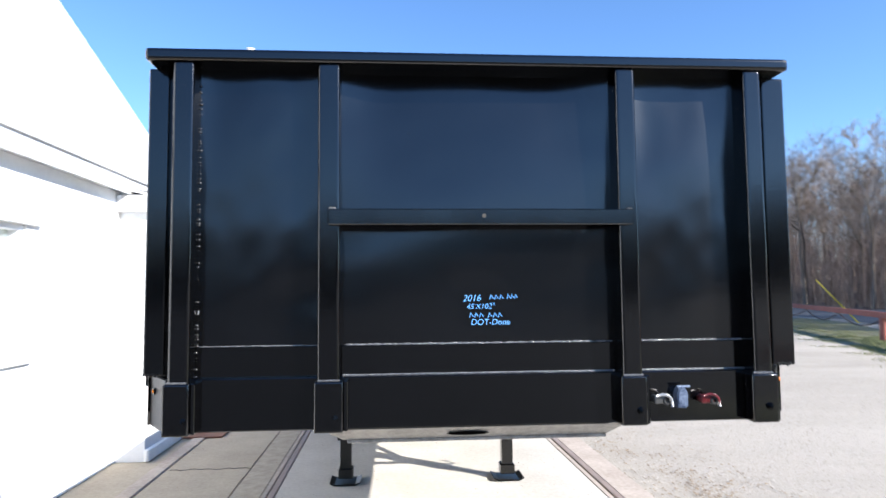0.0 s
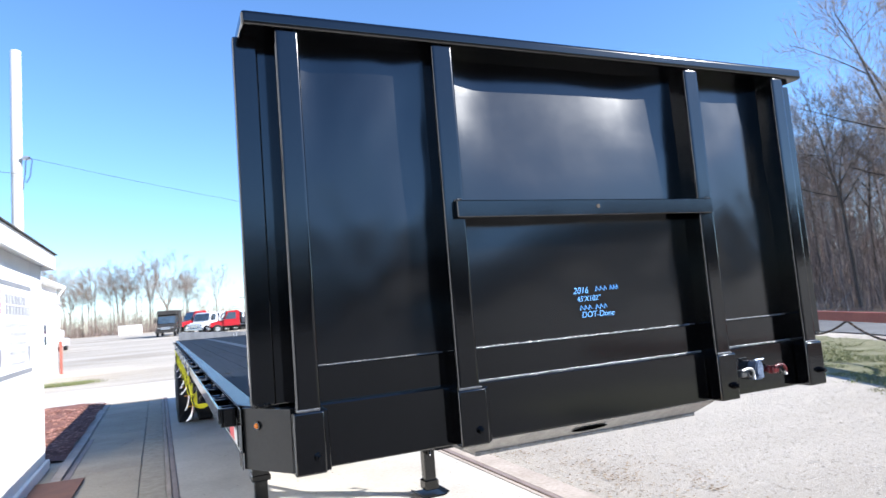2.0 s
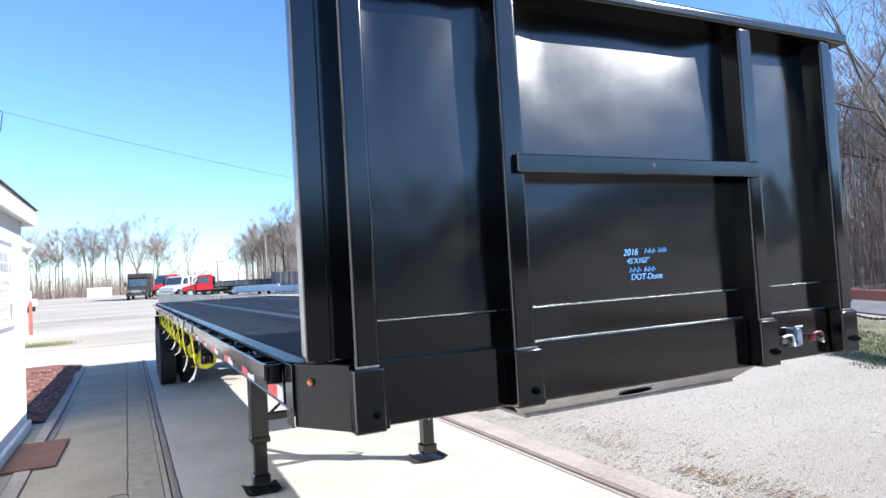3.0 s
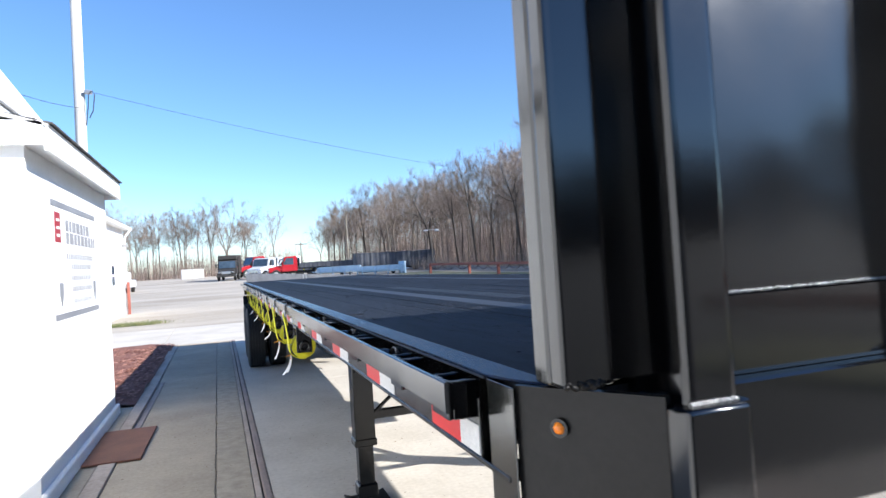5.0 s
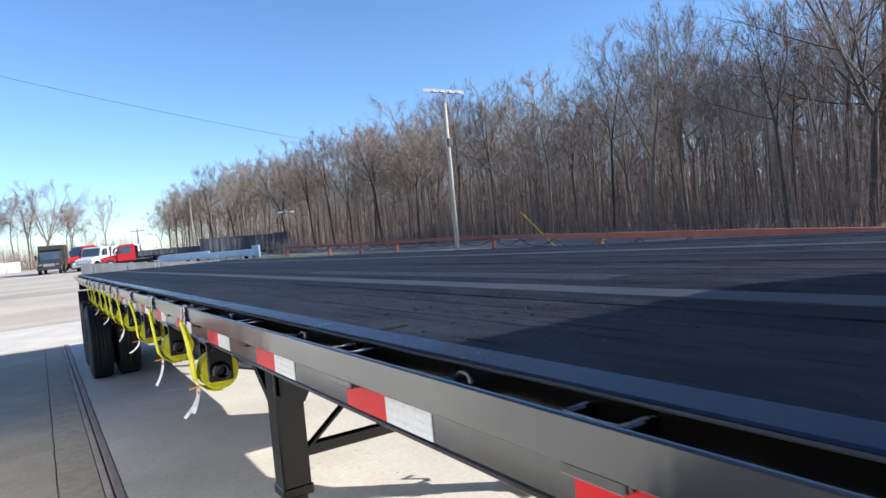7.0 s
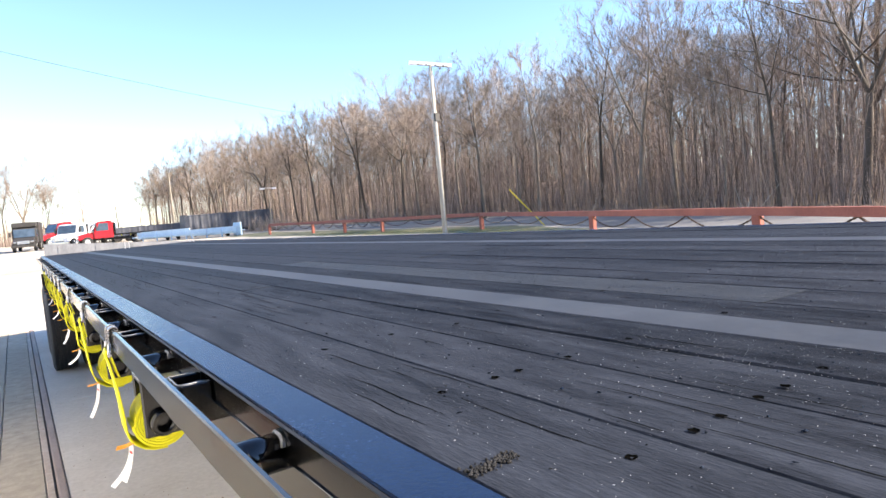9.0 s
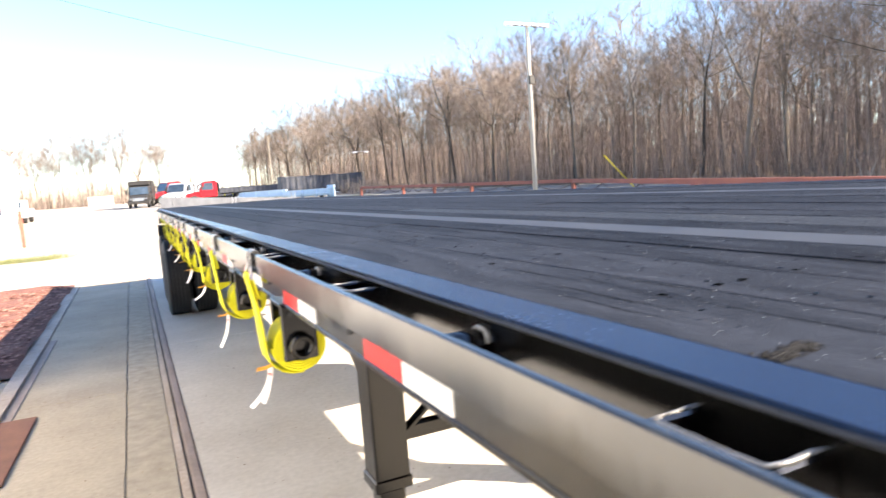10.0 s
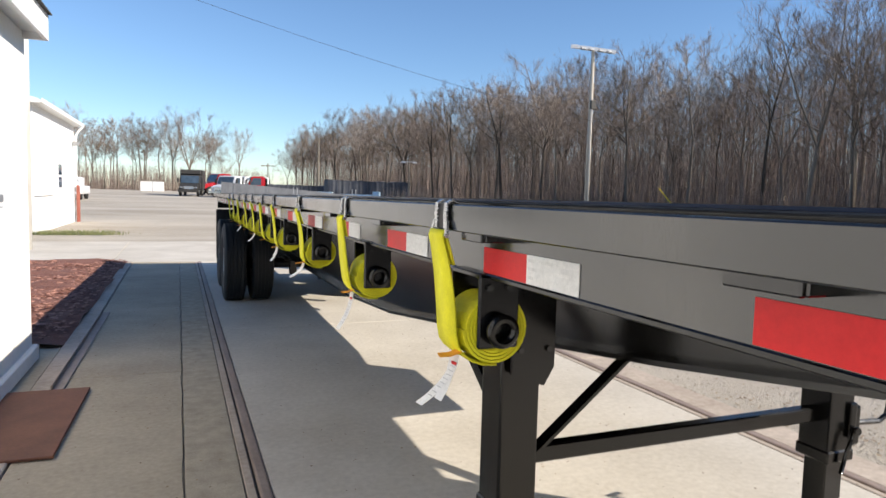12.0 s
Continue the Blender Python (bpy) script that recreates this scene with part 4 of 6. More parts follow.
bm = extrude(bmesh.new(), [(0.7575 + 0.021 * math.cos(t), 1.347 + 0.032 * math.sin(t)) for t in [math.pi * i / 10 for i in range(11)]] + [(0.738, 1.306), (0.777, 1.306)], 1, PY - 0.048, PY - 0.0365)
bmesh.ops.bevel(bm, geom=[e for e in bm.edges if all(v.co.y < PY - 0.047 for v in e.verts)], offset=0.005, segments=2, affect="EDGES")
part("lid", bm, GLAD_BLUE, soc)
bm = bmesh.new()
rod(bm, (0.738, PY - 0.040, 1.380), (0.787, PY - 0.040, 1.380), 0.0045, 8)
part("hinge", bm, GLAD_BLUE, soc)

# paint-pen writing on the headboard
def writing(text, x, z, size, parent, y, shear=0.25, turn=0.0):
    cu = bpy.data.curves.new("writing", "FONT")
    cu.body, cu.size, cu.shear, cu.extrude, cu.offset = text, size, shear, 0.0006, -0.0003
    tmp = new("writing_tmp", cu)
    tmp.matrix_world = pose(x, y, z, 90, 0, 0) @ pose(0, 0, 0, 0, 0, turn)
    me = bpy.data.meshes.new_from_object(tmp.evaluated_get(bpy.context.evaluated_depsgraph_get()))
    me.transform(pose(x, y, z, 90, 0, 0) @ pose(0, 0, 0, 0, 0, turn))
    me.materials.clear()
    me.materials.append(PAINT_PEN)
    bpy.data.objects.remove(tmp)
    ob = new("writing", me)
    hang(ob, parent)
    return tagged(ob, "pale blue hand-written paint-pen lettering")

TY = 0.0640
writing("2016", -0.060, 1.706, 0.035, hb, TY, 0.25, 1)
writing("45'X102\"", -0.046, 1.676, 0.029, hb, TY, 0.2, 1)
writing("DOT-Done", -0.030, 1.616, 0.032, hb, TY, 0.15, 0)
for x0, x1, z in ((0.042, 0.100, 1.720), (0.110, 0.154, 1.722), (-0.036, 0.022, 1.652), (0.036, 0.094, 1.652)):
    bm = bmesh.new()
    for i in range(3):
        w = (x1 - x0) / 3
        tube(bm, [(x0 + w * i + 0.002, TY, z - 0.008), (x0 + w * i + w * 0.4, TY, z + 0.010), (x0 + w * i + w * 0.85, TY, z - 0.004)], 0.0020, 4)
    part("pen_bar", bm, PAINT_PEN, hb, "illegible pale blue pen strokes")
for i in range(16):
    rr = random.Random(i)
    x, z = rr.uniform(-0.45, 0.95), rr.uniform(1.56, 2.5)
    if 0.52 < x < 0.62:
        continue
    bm = bmesh.new()
    bmesh.ops.create_icosphere(bm, subdivisions=1, radius=rr.uniform(0.0010, 0.0020), matrix=Matrix.Translation((x, 0.0715, z)))
    part("paint_blister", bm, WELD, hb)

# side rails, rub rails, deck edge
def dented_bar(s, x0, x1, y0, y1, z0, z1):
    """A long flat bar along y with chamfered edges, knocked about a little along its length."""
    bm = bmesh.new()
    n = int((y1 - y0) / 0.045)
    rings = []
    for i in range(n + 1):
        y = y0 + (y1 - y0) * i / n
        d = 0.0016 * noise.noise((y * 1.6, 4.0, s)) + 0.0010 * noise.noise((y * 6.5, 9.0, s))
        w = 0.0008 * noise.noise((y * 2.3, 1.0, s))
        c = 0.0022
        ring = [(x0, z0), (x1 - c + d, z0 + w), (x1 + d, z0 + c + w), (x1 + d * 0.6, z1 - c + w), (x1 - c + d * 0.6, z1 + w), (x0, z1)]
        rings.append([bm.verts.new((s * x, y, z)) for x, z in ring])
    for a, b in zip(rings, rings[1:]):
        for i in range(6):
            bm.faces.new((a[i], a[(i + 1) % 6], b[(i + 1) % 6], b[i]))
    bm.faces.new(rings[0]), bm.faces.new(rings[-1][::-1])
    bmesh.ops.recalc_face_normals(bm, faces=bm.faces[:])
    return bm


for s in (-1, 1):
    side = "kerb" if s > 0 else "road"
    prof = [(s * 1.258, 1.332), (s * 1.258, 1.464), (s * 1.2045, 1.464), (s * 1.2045, 1.455), (s * 1.244, 1.455), (s * 1.244, 1.341), (s * 1.205, 1.341), (s * 1.205, 1.332)]
    bm = extrude(bmesh.new(), prof, 1, 0.305, REAR)
    rail = part("side_rail", bm, WEB, trailer, "grey-black steel side rail channel")
    part("edge_plate", extrude(bmesh.new(), [(s * 1.204, 0.15), (s * 1.215, 0.15), (s * 1.236, 0.188), (s * 1.260, 0.27), (s * 1.260, REAR), (s * 1.204, REAR)], 2, 1.4645, 1.4685), EDGE, rail, "smooth black steel deck edge, sky-blue sheen in its colour")
    bm = bmesh.new()
    tube(bm, [(s * 1.2605, 0.28 + i * (REAR - 0.33) / 120, 1.4618 + 0.0012 * noise.noise((i * 0.7, 3, s))) for i in range(121)], 0.0022, 4)
    part("edge_bead", bm, STRIP, rail, "dull brown weld line under the deck edge")
    part("lower_lip", boxed(*sorted((s * 1.212, s * 1.264)), 0.20, REAR, 1.322, 1.3315, bevel=0.002), UNDER, rail)
    rub = part("rub_rail", dented_bar(s, 1.3112, 1.3178, 0.305, REAR, 1.4075, 1.4568), RUB, trailer, "worn flat steel rub rail")
    bm = bmesh.new()
    pw = 0.042
    box(bm, *sorted((s * 1.302, s * 1.3108)), -pw, pw, 1.393, 1.4535, bevel=0.002)
    for d in (-1, 1):
        box(bm, *sorted((s * 1.2585, s * 1.302)), *sorted((d * pw, d * (pw - 0.008))), 1.393, 1.4535, bevel=0.002)
    pocket_mesh = mesh_of("stake_pocket", bm, BLACK)
    bm = bmesh.new()
    rod(bm, (s * 1.2585, 0, 1.428), (s * 1.3108, 0, 1.428), 0.021, 14)
    spool_mesh = mesh_of("spool", bm, BLACK, True)
    bm = bmesh.new()
    rr = random.Random(3)
    tube(bm, [(s * (1.2605 + 0.001 * math.sin(a * 5)), 0.0215 * math.cos(a), 1.428 + 0.0215 * math.sin(a)) for a in [0.3 + i * 0.2 for i in range(13)]], 0.0030, 5)
    bead_mesh = mesh_of("weld_seam", bm, WELD)
    bm = bmesh.new()
    bead(bm, [(s * 1.260, -pw + 0.003, 1.4535), (s * 1.275, -pw + 0.004, 1.4540), (s * 1.292, -pw + 0.003, 1.4538), (s * 1.304, -pw + 0.006, 1.4540), (s * 1.306, -pw + 0.02, 1.4545),
              (s * 1.306, -0.02, 1.4540), (s * 1.306, 0.005, 1.4545), (s * 1.306, 0.03, 1.4540), (s * 1.304, pw - 0.006, 1.4542), (s * 1.290, pw - 0.003, 1.4538), (s * 1.272, pw - 0.004, 1.4540), (s * 1.260, pw - 0.003, 1.4535)], 0.0022, rr, 5)
    rim_mesh = mesh_of("rim_weld", bm, WELD, True)
    ys = [0.358, 0.645, 1.095, 1.685] + [2.343 + 0.609 * k for k in range(18)]
    for y in ys:
        piece("stake_pocket", pocket_mesh, rail, (0, y, 0))
        if s < 0:
            piece("rim_weld", rim_mesh, rail, (0, y, 0), "bright weld round the pocket's rim")
    for k in range(20):
        y = (0.84, 1.375, 2.005)[k] if k < 3 else 0.82 + 0.609 * k
        piece("spool", spool_mesh, rail, (0, y, 0))
        if s < 0:
            piece("weld_seam", bead_mesh, rail, (0, y, 0), "bright weld bead")
    part("rail_face", boxed(*sorted((s * 1.2582, s * 1.2606)), 0.31, REAR, 1.324, 1.424, bevel=0.0008), RUB, rail, "worn grey lower face of the side rail")
    part("end_plate", boxed(*sorted((s * 1.2582, s * 1.2612)), 0.1760, 0.268, 1.276, 1.4625, bevel=0.0012), RUB, rail, "worn grey end plate")
    X = s * 1.2608
    for k in range(20):
        y1 = 0.400 + 0.6094 * k
        part("red_tape", boxed(*sorted((X, X + s * 0.0015)), y1, y1 + 0.160, 1.333, 1.380), TAPE_RED, rail, "red reflective tape")
        white = part("white_tape", boxed(*sorted((X, X + s * 0.0015)), max(y1 - 0.150, 0.312), y1 - 0.0005, 1.333, 1.380), TAPE_WHITE, rail, "scuffed white reflective tape")
        if s < 0 and k < 8:
            for z in (1.3415, 1.3555, 1.3690):
                part("print_bar", boxed(*sorted((X + s * 0.0016, X + s * 0.0019)), max(y1 - 0.145, 0.316), y1 - 0.006, z, z + 0.0050), TAPE_PRINT, white, "faint grey printed band")

# deck
deck = part("deck", boxed(-1.2035, 1.2035, 0.17, REAR, 1.420, 1.428), UNDER, trailer, "black sealed timber deck")
EDGES = [-1.203, -1.040, -0.900, -0.790, -0.678, -0.568, -0.440, -0.285, -0.165, -0.045, 0.062, 0.180, 0.300, 0.440, 0.568, 0.678, 0.790, 0.900, 1.050, 1.203]
rr = random.Random(11)
for x0, x1 in zip(EDGES, EDGES[1:]):
    if 0.62 < abs((x0 + x1) / 2) < 0.63:
        part("steel_strip", boxed(x0 + 0.002, x1 - 0.002, 0.17, REAR, 1.4285, DECK + 0.0015, bevel=0.002), STRIP, deck, "flat grey steel strip let into the deck")
        continue
    cuts = [0.17, rr.uniform(3.2, 5.4), rr.uniform(7.2, 9.8), REAR]
    if abs(x0 + 0.440) < 0.01:
        cuts = [0.17, 1.93, 4.4, 8.6, REAR]
    for n, (a, b) in enumerate(zip(cuts, cuts[1:])):
        newer = abs(x0 + 0.440) < 0.01 and n == 1
        top = DECK + rr.uniform(-0.0014, 0.0006)
        bm = boxed(x0 + 0.0008, x1 - 0.0008, a + 0.001, b - 0.001, 1.4285, top)
        bmesh.ops.bevel(bm, geom=[e for e in bm.edges if all(v.co.z > 1.44 for v in e.verts) and abs(e.verts[0].co.y - e.verts[1].co.y) > 0.1], offset=0.0028, segments=1, affect="EDGES")
        part("plank", bm, PLANK_NEW if newer else PLANK, deck, "greyer replacement plank" if newer else "")
# knots, bolt holes and grit on the planks
KNOTS = [(-1.089, 1.661), (-1.009, 1.661), (-0.964, 1.665), (-0.897, 1.669), (-0.850, 1.669), (-0.768, 1.673), (-1.091, 1.93), (-1.014, 1.93),
         (-0.976, 1.932), (-0.894, 1.93), (-0.771, 1.934), (-0.548, 1.93), (-0.162, 1.883), (-1.17, 1.63)]
for y in [2.28 + 0.6 * k for k in range(16)] + [0.9, 0.45]:
    KNOTS += [(-1.10 + rr.uniform(-0.02, 0.02), y), (-0.96, y + rr.uniform(-0.03, 0.03)), (-0.84, y + rr.uniform(-0.02, 0.02)), (-0.72, y + rr.uniform(-0.02, 0.02))]
    if y < 5:
        KNOTS += [(-0.45, y), (-0.28, y + 0.02), (-0.1, y - 0.02), (0.15, y)]
hole_meshes = []
for v in range(4):
    hole = bmesh.new()
    ring = []
    for i in range(12):
        q = 2 * math.pi * i / 12
        ro = 0.0048 * (1 + 0.45 * noise.noise((math.cos(q) * 1.5 + v * 9, math.sin(q) * 1.5, 4.0)))
        ring.append(hole.verts.new((ro * math.cos(q), ro * math.sin(q) * 1.25, 0.0006)))
    mid = hole.verts.new((0.001, 0, -0.0004))
    for i in range(12):
        hole.faces.new((ring[i], ring[(i + 1) % 12], mid))
    hole_meshes.append(mesh_of("bolt_hole", hole, HOLE))
for n, (x, y) in enumerate(KNOTS):
    piece("bolt_hole", hole_meshes[n % 4], deck, (x, y, DECK + 0.0006))


def deck_top(x, y):
    return DECK - 0.032 + TILT * (6.3 - y) + 0.0008


def deck_grit(name, count, area, size, material, label, seed, where=None):
    ob = litter(name, count, area, size, material, label, "debris", seed, 0, 0.5, where, deck_top)
    return ob


cracks = bmesh.new()
rr = random.Random(31)
for i in range(460):
    x, y = rr.uniform(-1.19, 0.9), 1.2 + 6.5 * rr.random() ** 1.6
    if min(abs(x - e) for e in EDGES) < 0.008 or 0.565 < abs(x) < 0.682:
        continue
    run, w = rr.uniform(0.05, 0.32), rr.uniform(0.0005, 0.0011)
    bend = [rr.uniform(-0.002, 0.002) for k in range(4)]
    rows = []
    for k, d in enumerate(bend):
        half = w * (0.2, 1.0, 0.8, 0.15)[k]
        rows.append([cracks.verts.new((x + d + q * half, y + run * k / 3, DECK + 0.0008)) for q in (-1, 1)])
    for a, b in zip(rows, rows[1:]):
        cracks.faces.new((a[0], a[1], b[1], b[0]))
tagged(part("deck_cracks", cracks, HOLE, deck, "thin dark splits along the grain"), kind="stuff")
deck_grit("deck_flakes", 7000, (-1.18, 0.9, 1.3, 4.6), 0.00065, FLAKE, "pale flakes and grit scattered over the black deck", 21,
          lambda x, y, r: r.random() < math.exp(-((y - 1.9) / 0.8) ** 2) * (0.25 + math.exp(-((x + 0.76) / 0.12) ** 2 - ((y - 1.72) / 0.22) ** 2)))
deck_grit("deck_crumbs", 5000, (-1.18, 1.0, 0.3, 7.0), 0.0020, UNDER, "black splinters and crumbs on the deck", 22, None)
stub = bmesh.new()
rr = random.Random(5)
for i in range(200):
    u = rr.random()
    bmesh.ops.create_icosphere(stub, subdivisions=1, radius=rr.uniform(0.0008, 0.0019),
                               matrix=Matrix.Translation((-1.200 + 0.052 * u, 1.727 + 0.006 * u + rr.gauss(0, 0.004), DECK + 0.0015)))
part("tar_bead", stub, TAR, deck, "lumpy black tar bead across a plank")
# rear tail plate and markers on the deck
part("tail_plate", boxed(-1.25, 1.25, REAR + 0.002, REAR + 0.05, 1.20, 1.4685, bevel=0.004), UNDER, trailer)
bm = extrude(bmesh.new(), [(-1.192, 1.4645), (1.192, 1.4645), (1.192, 1.478), (0.9, 1.495), (-1.192, 1.655)], 1, REAR - 0.06, REAR - 0.045)
part("tail_board", bm, TAIL, deck, "scuffed grey steel board rising at the tail")
for x in (-1.0, -0.45, 0.1):
    part("tail_rib", boxed(x, x + 0.03, REAR - 0.068, REAR - 0.0605, 1.4645, 1.60 - 0.075 * (x + 1.0), bevel=0.002), TAIL, deck)
for x in (-0.1, -0.04, 0.9, 0.96):
    part("stake", boxed(x, x + 0.012, REAR - 0.9, REAR - 0.888, DECK, DECK + 0.12), ALLOY, deck)

# frame under the deck
for s in (-1, 1):
    prof = [(0.30, 1.30), (0.30, 1.185), (1.5, 1.175), (2.7, 1.095), (3.3, 1.003), (3.9, 0.925), (5.8, 0.71), (6.9, 0.65), (REAR, 0.65), (REAR, 1.30)]
    bm = extrude(bmesh.new(), prof, 0, *sorted((s * 0.493, s * 0.505)))
    beam = part("main_beam", bm, UNDER, trailer, "deep black main beam")
    low = [p for p in prof[1:9]]
    bm = bmesh.new()
    ribbon(bm, [(s * 0.50, p[0], p[1] - 0.008) for p in low], (0.14, 0, 0), 0.016)
    part("bottom_flange", bm, UNDER, beam)
    part("top_flange", boxed(*sorted((s * 0.43, s * 0.57)), 0.30, REAR, 1.300, 1.314), UNDER, beam)
bm = bmesh.new()
box(bm, -1.21, 1.21, -0.004, 0.004, 1.316, 1.418)
box(bm, -1.21, 1.21, -0.035, 0.035, 1.412, 1.4195)
box(bm, -1.21, 1.21, -0.035, 0.035, 1.314, 1.322)
xm = mesh_of("cross_member", bm, UNDER)
for k in range(41):
    piece("cross_member", xm, trailer, (0, 0.42 + 0.30 * k, 0))
tb = part("tool_box", boxed(0.62, 1.24, 4.84, 5.90, 0.89, 1.30, bevel=0.012), UNDER, trailer, "black steel tool box under the deck edge")
part("lid", boxed(1.241, 1.256, 4.88, 5.86, 0.92, 1.27, bevel=0.004), BLACK, tb)

# landing gear
gear = part("landing_gear", boxed(-0.71, 0.68, 3.745, 3.795, 0.565, 0.625, bevel=0.006), UNDER, trailer, "black two-legged landing gear")
for s in (-1, 1):
    x = s * 0.755 - 0.026
    leg = part("leg", boxed(x - 0.070, x + 0.070, 3.70, 3.84, 0.42, 1.31, bevel=0.008, segments=2), UNDER, gear, "square black outer leg tube")
    part("leg_collar", boxed(x - 0.077, x + 0.077, 3.693, 3.847, 0.40, 0.45, bevel=0.006), UNDER, leg)
    part("inner_leg", boxed(x - 0.052, x + 0.052, 3.718, 3.822, 0.07, 0.42, bevel=0.006), UNDER, leg)
    part("ankle", boxed(x - 0.068, x + 0.068, 3.702, 3.838, 0.05, 0.14, bevel=0.008), UNDER, leg)
    bm = extrude(bmesh.new(), [(x - 0.140, 0.036), (x - 0.095, 0.018), (x + 0.095, 0.018), (x + 0.140, 0.036), (x + 0.140, 0.026), (x + 0.098, 0.004), (x - 0.098, 0.004), (x - 0.140, 0.026)], 1, 3.64, 3.90)
    part("foot_plate", bm, DULL, leg, "turned-up steel foot plate")
    mx = x + (0.022 if s < 0 else -0.022)
    bm = extrude(bmesh.new(), [(mx - 0.075, 1.315), (mx - 0.075, 0.90), (mx + 0.040, 0.86), (mx + 0.075, 0.92), (mx + 0.075, 1.315)], 1, 3.660, 3.674)
    mp = part("mounting_plate", bm, UNDER, leg)
    for z in (0.98, 1.08, 1.16):
        for dx in (-0.05, 0.05):
            bm = bmesh.new()
            rod(bm, (mx + dx, 3.660, z), (mx + dx, 3.650, z), 0.010, 6)
            part("bolt", bm, BLACK, mp)
    bm = bmesh.new()
    bar(bm, (x, 3.85, 0.74), (x, 4.66, 1.28), 0.045, 0.045)
    part("rear_brace", bm, UNDER, gear)
bm = bmesh.new()
bar(bm, (-0.705, 3.735, 0.615), (-0.30, 3.735, 0.945), 0.012, 0.050, (0, 1, 0))
part("brace", bm, UNDER, gear)
bm = extrude(bmesh.new(), [(0.60, 1.00), (0.66, 0.90), (0.80, 0.90), (0.80, 1.00)], 1, 3.668, 3.690)
part("gusset", bm, UNDER, gear)
part("gear_box", boxed(0.800, 0.845, 3.70, 3.81, 0.46, 0.63, bevel=0.012, segments=2), UNDER, gear)
bm = bmesh.new()
tube(bm, [(0.84, 3.73, 0.545), (0.90, 3.73, 0.542), (1.00, 3.73, 0.535), (1.05, 3.73, 0.56), (1.07, 3.73, 0.66), (1.15, 3.73, 0.67)], 0.012, 8)
part("crank_handle", bm, UNDER, gear, "bent black crank handle")
lug = part("crank_lug", boxed(0.758, 0.798, 3.684, 3.6985, 0.50, 0.65, bevel=0.008, segments=2), UNDER, gear)
bm = bmesh.new()
rod(bm, (0.778, 3.684, 0.535), (0.778, 3.660, 0.535), 0.018, 14)
part("boss", bm, UNDER, lug, smooth="edges")
bm = bmesh.new()
tube(bm, [(0.770, 3.672, 0.535), (0.748, 3.668, 0.50), (0.728, 3.672, 0.44), (0.716, 3.680, 0.36)], 0.009, 8)
part("folded_arm", bm, UNDER, lug, smooth=True)

# running gear
def tyre_profile():
    R, w = 0.505, 0.137
    p = [(0.29, -w * 0.80), (0.36, -w), (0.45, -w * 0.98), (R - 0.012, -w * 0.86)]
    for k in range(5):
        a = -w * 0.80 + k * w * 0.32
        p += [(R, a), (R, a + w * 0.25), (R - 0.014, a + w * 0.26), (R - 0.014, a + w * 0.31)]
    p += [(R - 0.012, w * 0.86), (0.45, w * 0.98), (0.36, w), (0.29, w * 0.80)]
    return p


wheel = thing("wheel_pattern", "black dual trailer tyre on a grey steel rim", "wheel")
tyre_mesh = mesh_of("tyre", lathe(bmesh.new(), tyre_profile(), (0, 0, 0), 0, 56), TYRE)
bm = lathe(bmesh.new(), [(0.29, -0.11), (0.275, -0.10), (0.27, 0.09), (0.29, 0.11), (0.26, 0.10), (0.22, 0.03), (0.10, 0.03), (0.10, 0.07), (0.001, 0.07)], (0, 0, 0), 0, 36)
rim_mesh = mesh_of("rim", bm, RIM, True)
bpy.data.objects.remove(wheel)
susp = part("suspension", boxed(-0.60, 0.60, 10.3, 12.6, 0.58, 0.632, bevel=0.01), UNDER, trailer, "black slider frame")
for y in (10.82, 12.08):
    bm = bmesh.new()
    rod(bm, (-1.1, y, 0.503), (1.1, y, 0.503), 0.065, 16)
    part("axle", bm, UNDER, susp)
    for s in (-1, 1):
        for x in (1.185, 0.845):
            w = new("wheel", rim_mesh)
            w.location = (s * x, y, 0.503)
            hang(w, trailer)
            tagged(w, "grey steel trailer wheel rim")
            piece("tyre", tyre_mesh, w, (s * x, y, 0.503), "black ribbed trailer tyre")
for s in (-1, 1):
    part("spring_hanger", boxed(*sorted((s * 0.50, s * 0.58)), 9.9, 10.0, 0.45, 0.632, bevel=0.01), UNDER, susp)
    part("mud_flap", boxed(*sorted((s * 0.66, s * 1.28)), REAR - 0.12, REAR - 0.108, 0.30, 1.15, bevel=0.003), TYRE, trailer)
bm = bmesh.new()
rod(bm, (-0.35, 9.3, 0.58), (0.4, 9.3, 0.58), 0.12, 16)
part("air_tank", bm, UNDER, trailer, "black cylindrical air tank", True)
bm = bmesh.new()
tube(bm, sag((-0.42, 4.6, 0.95), (-0.42, 10.2, 0.62), 0.16), 0.012, 6)
tube(bm, sag((-0.46, 5.4, 0.86), (-0.46, 10.0, 0.60), 0.10), 0.010, 6)
part("air_line", bm, CABLE, trailer)

# ---- winches and straps ----
STRAPS = [3.05, 3.86, 4.72, 5.57, 6.15, 6.82, 7.37, 8.05, 8.85, 9.40]
bm = bmesh.new()
for d in (-1, 1):
    box(bm, -1.276, -1.192, d * 0.062 - 0.005, d * 0.062 + 0.005, 1.190, 1.332, bevel=0.004)
box(bm, -1.276, -1.192, -0.067, 0.067, 1.322, 1.332, bevel=0.002)
winch_mesh = mesh_of("strap_winch", bm, UNDER)
bm = bmesh.new()
rod(bm, (-1.234, -0.060, 1.226), (-1.234, 0.075, 1.226), 0.022, 14)
lathe(bm, [(0.016, -0.062), (0.030, -0.062), (0.032, -0.088), (0.028, -0.092), (0.017, -0.092), (0.016, -0.062)], (-1.234, 0, 1.226), 1, 20)
drum_mesh = mesh_of("drum", bm, UNDER, True)
bm = bmesh.new()
rod(bm, (-1.234, -0.067, 1.305), (-1.234, -0.074, 1.305), 0.007, 6)
